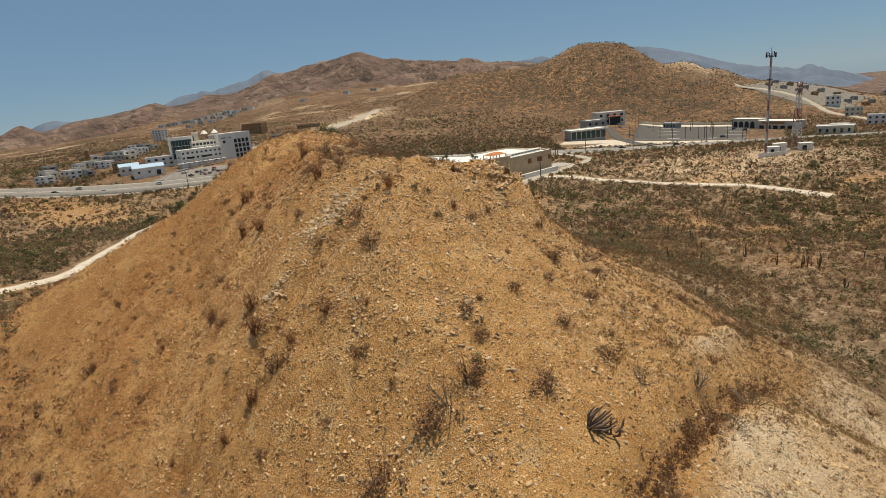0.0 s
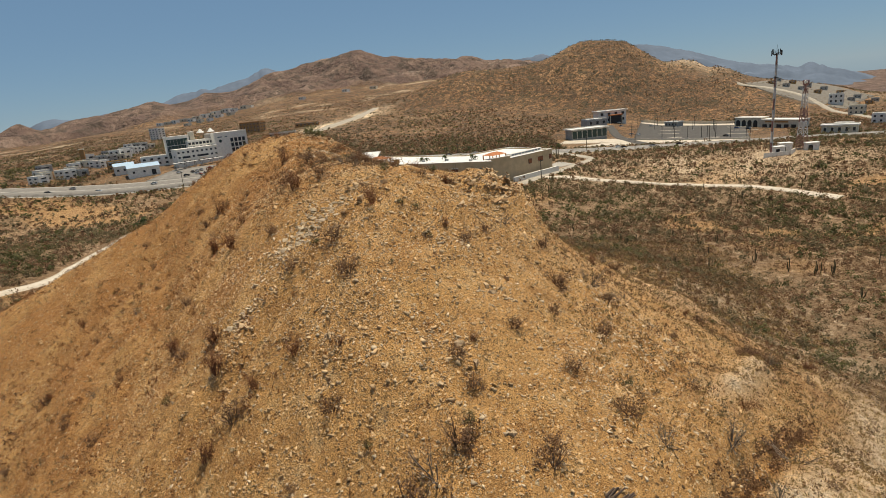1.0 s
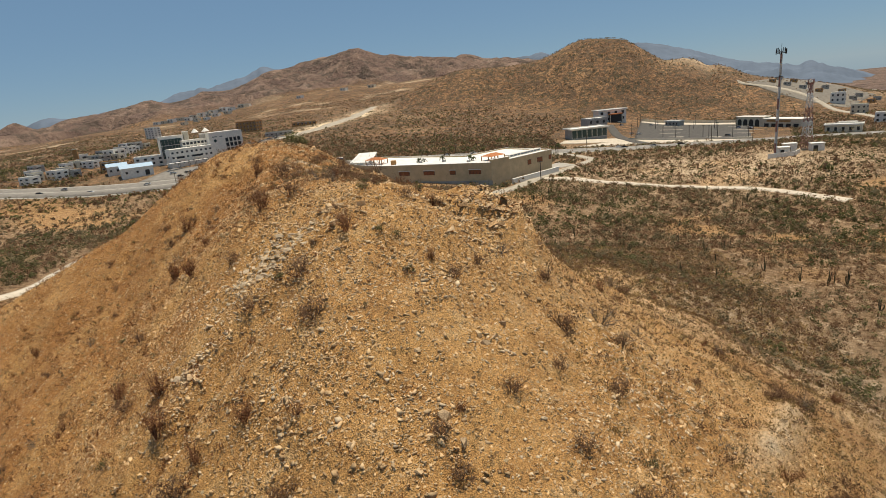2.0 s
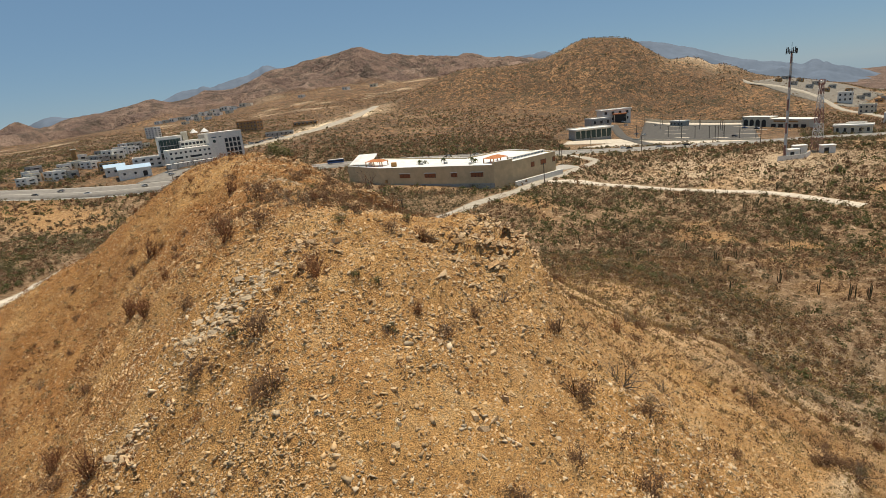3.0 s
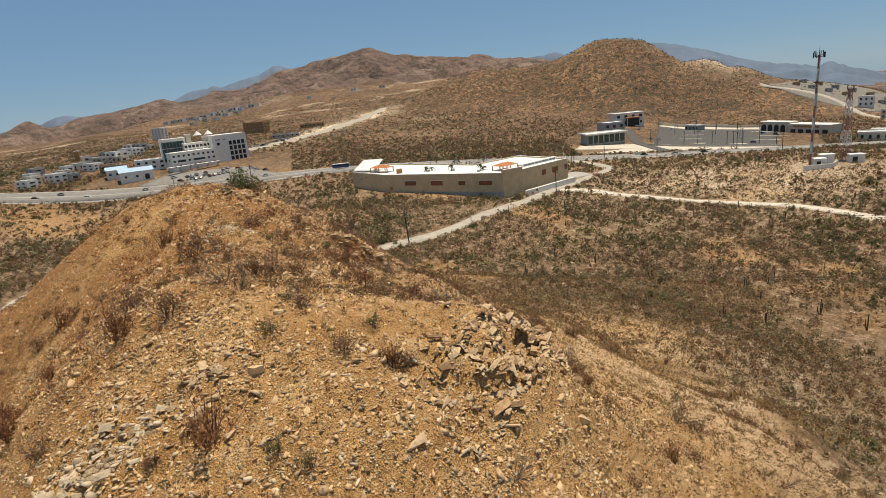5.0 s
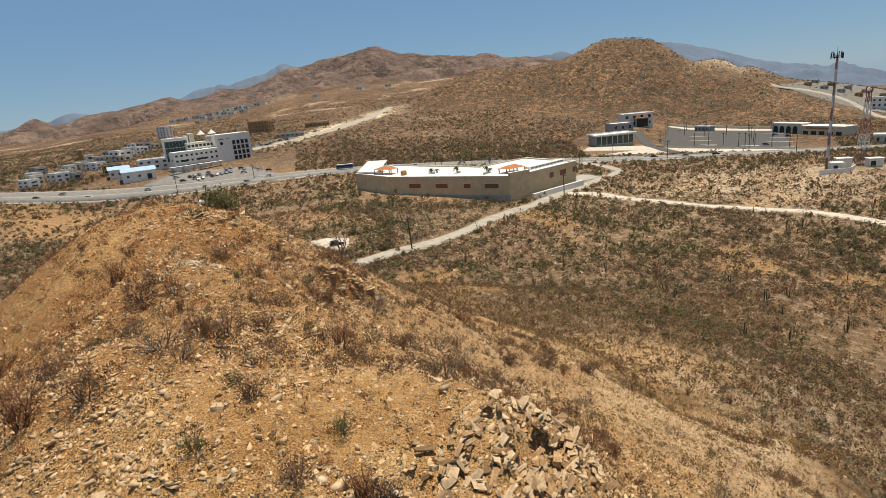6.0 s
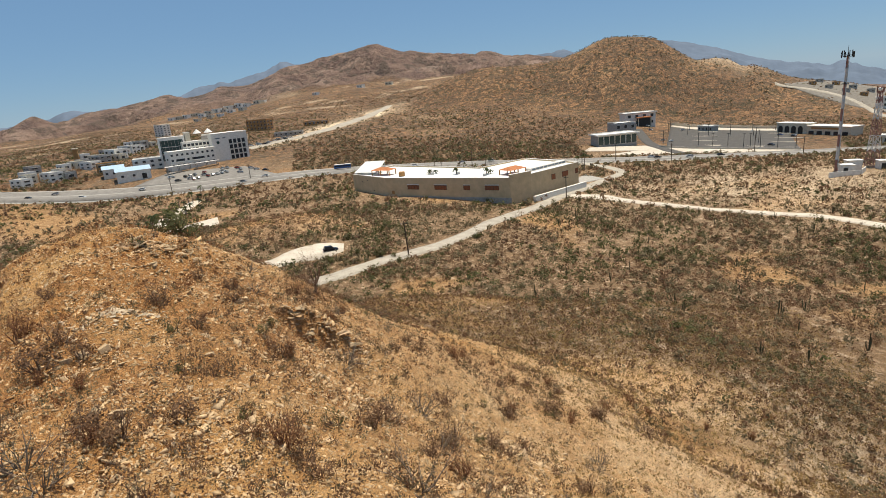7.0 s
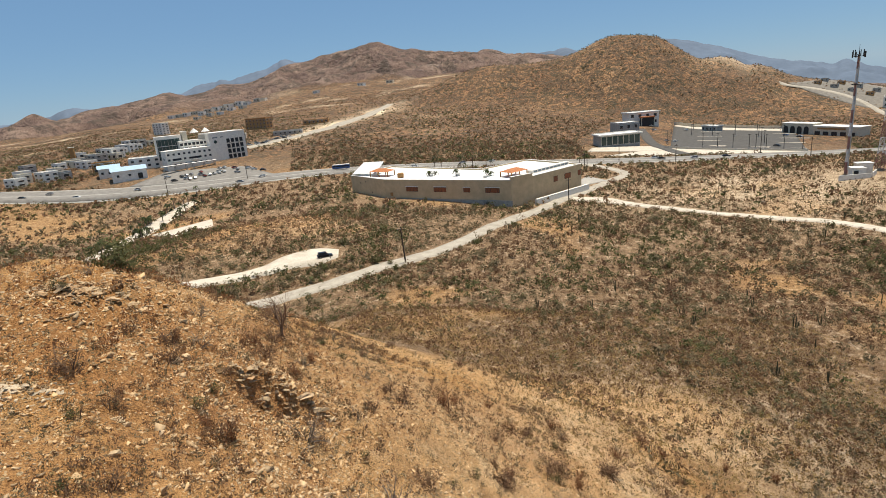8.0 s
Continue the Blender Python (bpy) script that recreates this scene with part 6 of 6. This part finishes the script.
for k in range(34):
    u = rng.uniform()
    x, y = np.interp(u, [0, 0.35, 0.7, 1], [-131, -142, -149, -147]), np.interp(u, [0, 0.35, 0.7, 1], [256, 303, 343, 382])
    palm(x + rng.choice((-1, 1)) * rng.uniform(3.0, 8.5), y + rng.uniform(-3, 3), rng.uniform(2.0, 5.5), 760 + k, "young palm planted beside the sand track")


for k, (x, y, h) in enumerate(((-6, 324, 2.2), (-3, 325.5, 1.6), (7, 317, 3.0), (21, 307, 3.2), (23, 308.5, 1.8))):
    palm(x, y, h, 730 + k, "small green palm on the white roof terrace", 26.42)


# ---------------------------------------------------------------- stones
def hull_mesh(name, seed, mat, size=(1.0, 0.72, 0.5), points=13, corner=0.75):
    """An angular broken stone: the hull of scattered points, drawn towards the corners of a box."""
    r = np.random.default_rng(seed)
    bm = bmesh.new()
    for k in range(points):
        p = r.uniform(-0.5, 0.5, 3)
        p = np.sign(p) * np.abs(2 * p) ** (1 - corner) / 2 * r.uniform(0.75, 1.0, 3)
        bm.verts.new(p * np.array(size))
    made = bmesh.ops.convex_hull(bm, input=bm.verts[:])
    loose = [v for v in bm.verts if not v.link_faces]
    bmesh.ops.delete(bm, geom=loose, context="VERTS")
    me = bpy.data.meshes.new(name)
    bm.to_mesh(me)
    bm.free()
    me.materials.append(mat)
    return me


# the rest of the file holds the stones and ledges
STONES = [hull_mesh("stone", 800 + i, ROCK if i % 3 else ROCK_GREY, (1.0, 0.7, 0.42 + 0.08 * (i % 4)), 14) for i in range(10)]


def stone(x, y, size, label="pale angular stone lying on the slope", group="loose stones on the hill", mesh=None, tilt=18):
    ob = new("stone", mesh or STONES[int(rng.integers(0, len(STONES)))])
    s = size * rng.uniform(0.85, 1.15)
    ob.matrix_basis = pose(x, y, zg(x, y) + 0.08 * size, rng.uniform(-tilt, tilt), rng.uniform(-tilt, tilt), rng.uniform(0, 360)) @ Matrix.Diagonal((s, s * rng.uniform(0.7, 1), s, 1))
    return tagged(ob, label, "stone", group)


for x, y, s in ((2.0, 33.8, 0.62), (10.6, 39.0, 0.55), (3.8, 40.1, 0.8), (4.3, 40.5, 0.6), (3.5, 40.6, 0.5), (-13.7, 43.3, 0.8), (-13.2, 43.6, 0.6), (-14.1, 43.0, 0.5), (-13.4, 42.8, 0.5), (2.5, 47.9, 0.8), (3.5, 50.0, 0.7),
                (-5.1, 49.0, 0.8), (-4.6, 49.4, 0.7), (-3.3, 50.3, 0.6), (-5.6, 51.2, 0.7), (9.2, 52.8, 0.9), (2.2, 44.0, 0.5), (0.8, 42.6, 0.4), (-0.6, 42.4, 0.45), (16.0, 50.2, 0.6), (-11.2, 67.5, 0.7), (-10.6, 67.9, 0.6), (-11.7, 67.0, 0.5), (-6.3, 68.7, 0.6), (1.2, 56.0, 0.6), (3.4, 58.2, 0.7)):
    stone(x, y, s, "pale block of stone standing out of the soil")
sx, sy = scatter(2600, -22, 17, 25, 80, lambda a, b: (above_plain(a, b) > 5) & clumped(a, b, 5.0, -0.1, 131, 0.35))
for i in range(min(240, len(sx))):
    stone(sx[i], sy[i], float(np.clip(rng.lognormal(-1.15, 0.35), 0.2, 0.65)))


def scree(n, box, lo, hi, cut, seed, label, mat, where=None):
    """Loose small stones, each an angular solid, in one mesh."""
    x, y = scatter(n, *box, where or (lambda a, b: (above_plain(a, b) > 0.5) & clumped(a, b, 4.5, cut, seed, 0.55)))
    r = np.random.default_rng(seed)
    vs, fs, at = [], [], 0
    which = r.integers(0, 8, len(x))
    for k in range(8):
        me = hull_mesh("pattern", seed * 10 + k, mat, (1.0, 0.7, 0.45), 8, 0.7)
        base = np.array([v.co[:] for v in me.vertices])
        tri = np.array([p.vertices[:3] for p in me.polygons])
        bpy.data.meshes.remove(me)
        i = np.flatnonzero(which == k)
        m = len(i)
        s = np.clip(r.lognormal(math.log(lo), 0.5, m), lo * 0.5, hi)
        p = base[None] * s[:, None, None] * r.uniform(0.7, 1.2, (m, 1, 3))
        p[..., 2] += p[..., 0] * r.normal(0, 0.3, (m, 1)) + p[..., 1] * r.normal(0, 0.3, (m, 1))
        a = r.uniform(0, 6.283, (m, 1))
        q = np.stack([p[..., 0] * np.cos(a) - p[..., 1] * np.sin(a), p[..., 0] * np.sin(a) + p[..., 1] * np.cos(a), p[..., 2]], -1)
        q += np.stack([x[i], y[i], ground_at(x[i], y[i]) + s * 0.04], 1)[:, None]
        vs.append(q.reshape(-1, 3))
        fs.append((tri[None] + len(base) * np.arange(m)[:, None, None]).reshape(-1, 3) + at)
        at += m * len(base)
    return stuff("scree", np.concatenate(vs), np.concatenate(fs), mat, label, "stones")


# fields of rubble where the rock comes near the surface: x, y, spread
RUBBLE = [(-8.6, 48.4, 2.6), (-5.0, 50.6, 2.0), (2.4, 44.6, 1.8), (-13.6, 43.2, 1.6), (5.2, 51.6, 2.4), (6.6, 54.6, 2.4), (7.6, 58.0, 2.6), (-14.0, 79.6, 3.0), (-10.8, 67.4, 1.8), (-3.2, 76.0, 2.6), (7.8, 74.4, 2.6), (3.4, 50.2, 2.0), (-4.0, 62.0, 2.6), (9.4, 66.0, 2.8), (-9.4, 55.0, 2.4), (-1.0, 70.0, 2.6), (-6.4, 38.0, 2.2), (0.4, 35.0, 2.0), (-15.0, 61.0, 2.4), (14.0, 62.0, 2.6)]
HEAP = np.array(RUBBLE)


def near_rubble(x, y):
    return (np.exp(-((x[:, None] - HEAP[:, 0]) ** 2 + (y[:, None] - HEAP[:, 1]) ** 2) / (2 * HEAP[:, 2] ** 2)).max(1) > rng.uniform(0.12, 1.0, len(x)))


def chips(n, box, mid, cut, seed, label):
    """Angular gravel: each chip a tilted, uneven pyramid set in the soil."""
    x, y = scatter(n, *box, lambda a, b: (above_plain(a, b) > -1) & (np.abs(a - 3) < 0.95 * (b + 2)) & clumped(a, b, 3.2, cut, seed, 0.7))
    r = np.random.default_rng(seed)
    m = len(x)
    s = np.clip(r.lognormal(math.log(mid), 0.4, m), mid * 0.5, mid * 3)
    a = r.uniform(0, 6.283, (m, 1)) + np.array([0, 1.57, 3.14, 4.71]) + r.normal(0, 0.3, (m, 4))
    rad = s[:, None] * r.uniform(0.4, 0.85, (m, 4))
    base = np.stack([rad * np.cos(a), rad * np.sin(a), -0.12 * s[:, None] * np.ones((m, 4))], -1)
    top = np.stack([r.normal(0, 0.22, m) * s, r.normal(0, 0.22, m) * s, r.uniform(0.3, 0.65, m) * s], -1)[:, None]
    p = np.concatenate([base, top], 1) + np.stack([x, y, ground_at(x, y)], 1)[:, None]
    tri = np.array([(0, 1, 4), (1, 2, 4), (2, 3, 4), (3, 0, 4)])
    f = (tri[None] + 5 * np.arange(m)[:, None, None]).reshape(-1, 3)
    return stuff("gravel", p.reshape(-1, 3), f, ROCK_PIECES, label, "gravel")


scree(60000, (-24, 24, 22, 90), 0.14, 0.45, 0.12, 141, "loose pale stones strewn over the hillside", ROCK_PIECES)
scree(26000, (-60, 56, 20, 108), 0.16, 0.45, -0.25, 142, "loose stones over the outer slopes", ROCK_PIECES)
scree(62000, (-22, 20, 28, 90), 0.16, 0.6, 0, 143, "pale rubble strewn thickly where the rock lies bare", RUBBLE_ROCK, near_rubble)

scree(15000, (-18, 18, 22, 52), 0.13, 0.4, -0.1, 144, "pale stones on the near slope of the hill", PALE_RUBBLE)


def by_piles(x, y):
    piles = np.array([(-9.2, 48.4, 2.4), (-13.9, 43.9, 1.1), (-11.8, 70.8, 1.5), (3.9, 40.3, 1.0), (-12.4, 47.0, 1.6), (1.6, 44.0, 1.2)])
    return np.exp(-((x[:, None] - piles[:, 0]) ** 2 + (y[:, None] - piles[:, 1]) ** 2) / (2 * piles[:, 2] ** 2)).max(1) > rng.uniform(0.15, 1.0, len(x))


scree(9000, (-18, 6, 38, 75), 0.2, 0.6, 0, 145, "chalky rubble heaped where pale rock breaks out", PALE_RUBBLE, by_piles)


chips(90000, (-26, 26, 22, 92), 0.08, 0.0, 151, "angular gravel strewn thickly over the crest of the hill")
chips(32000, (-70, 66, 20, 116), 0.11, -0.4, 152, "angular gravel over the outer slopes of the hill")


# ---------------------------------------------------------------- rock ledges
SLABS = [hull_mesh("slab", 900 + i, (LEDGE, ROCK_GREY, ROCK, LEDGE, ROCK_GREY)[i % 5], (1.0, 0.72, 0.46), 11, 0.55) for i in range(14)]


PALE_SLABS = [hull_mesh("slab", 930 + i, PALE_ROCK if i % 3 else ROCK_GREY, (1.0, 0.66, 0.36), 11, 0.6) for i in range(8)]


def outcrop(x0, y0, along_dir, length, width, n, size, dip, label, seed, order=0.6, high=0.0, kinds=SLABS):
    """Broken rock: blocks in rough beds that run along the ledge and tip down the slope."""
    r = np.random.default_rng(seed)
    ob = thing("rock_outcrop", x0, y0, zg(x0, y0), 0, label, "rock")
    a = radians(along_dir)
    z0 = zg(x0, y0)
    beds = max(2, int(width / (size * 0.62)))
    for _ in range(n):
        u = length * 0.5 * np.clip(r.normal(0, 0.5), -1, 1)
        w = (r.integers(0, beds) + 0.5) / beds - 0.5
        w = (order * w + (1 - order) * r.normal(0, 0.3)) * width * (1 - 0.35 * abs(2 * u / length))
        x, y = u * math.cos(a) - w * math.sin(a), u * math.sin(a) + w * math.cos(a)
        s = size * float(np.clip(r.lognormal(-0.15, 0.5), 0.35, 2.1))
        p = new("slab", kinds[int(r.integers(0, len(kinds)))])
        p.parent = ob
        loose = 6 + 14 * (1 - order)
        lift = 0.04 * s + high * r.uniform(0, 1) * (1 - abs(2 * u / length))
        p.matrix_basis = pose(x, y, zg(x0 + x, y0 + y) - z0 + lift, dip + r.normal(0, loose), r.normal(0, loose), along_dir + r.normal(0, 12 + loose)) @ Matrix.Diagonal((s * r.uniform(0.8, 2.0), s * r.uniform(0.5, 1.0), s * r.uniform(0.3, 0.75), 1))
    return ob


outcrop(5.6, 52.9, 62, 8.5, 5.2, 300, 0.37, 24, "broken tan rock ledges jutting from the shoulder of the hill", 950, 0.75, 0.25)
outcrop(8.2, 56.2, 72, 7.0, 4.4, 300, 0.38, 24, "bedded tan rock ledges above the steep flank", 960, 0.75, 0.3)
outcrop(-9.2, 48.4, 20, 7.0, 4.4, 260, 0.3, 45, "pile of chalky broken rock around a dry shrub", 951, 0.4, 0.15, PALE_SLABS)
outcrop(-5.4, 50.6, 20, 3.0, 1.6, 60, 0.26, 30, "small heap of grey-tan rock slabs", 952, 0.2)
outcrop(-3.4, 76.9, 6, 5.4, 1.2, 110, 0.3, 25, "dark ledge of broken rock along a worn bank", 953, 0.7, 0.2)
outcrop(7.7, 75.2, 30, 3.6, 2.0, 60, 0.3, 30, "heap of pale broken rock low on the slope", 954, 0.3)
outcrop(7.2, 62.0, 70, 6.0, 2.4, 110, 0.3, 30, "broken pale rock ledge on the flank", 955, 0.6, 0.2)
outcrop(9.4, 69.0, 60, 4.0, 1.6, 50, 0.3, 30, "broken pale rocks on the flank", 956, 0.3)
outcrop(-13.8, 79.6, 10, 6.0, 3.4, 170, 0.32, 25, "pale rocks breaking the crest of the hill", 957, 0.5, 0.25)
outcrop(-11.6, 71.0, 30, 3.2, 2.2, 90, 0.26, 35, "heap of pale broken rock beside a dead shrub", 961, 0.3, 0.1, PALE_SLABS)
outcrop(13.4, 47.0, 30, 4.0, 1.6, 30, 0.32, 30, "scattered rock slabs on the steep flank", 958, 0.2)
outcrop(-14.0, 44.2, 15, 2.2, 1.2, 34, 0.34, 25, "white-grey broken slabs half buried in the slope", 962, 0.3, 0.1, PALE_SLABS)
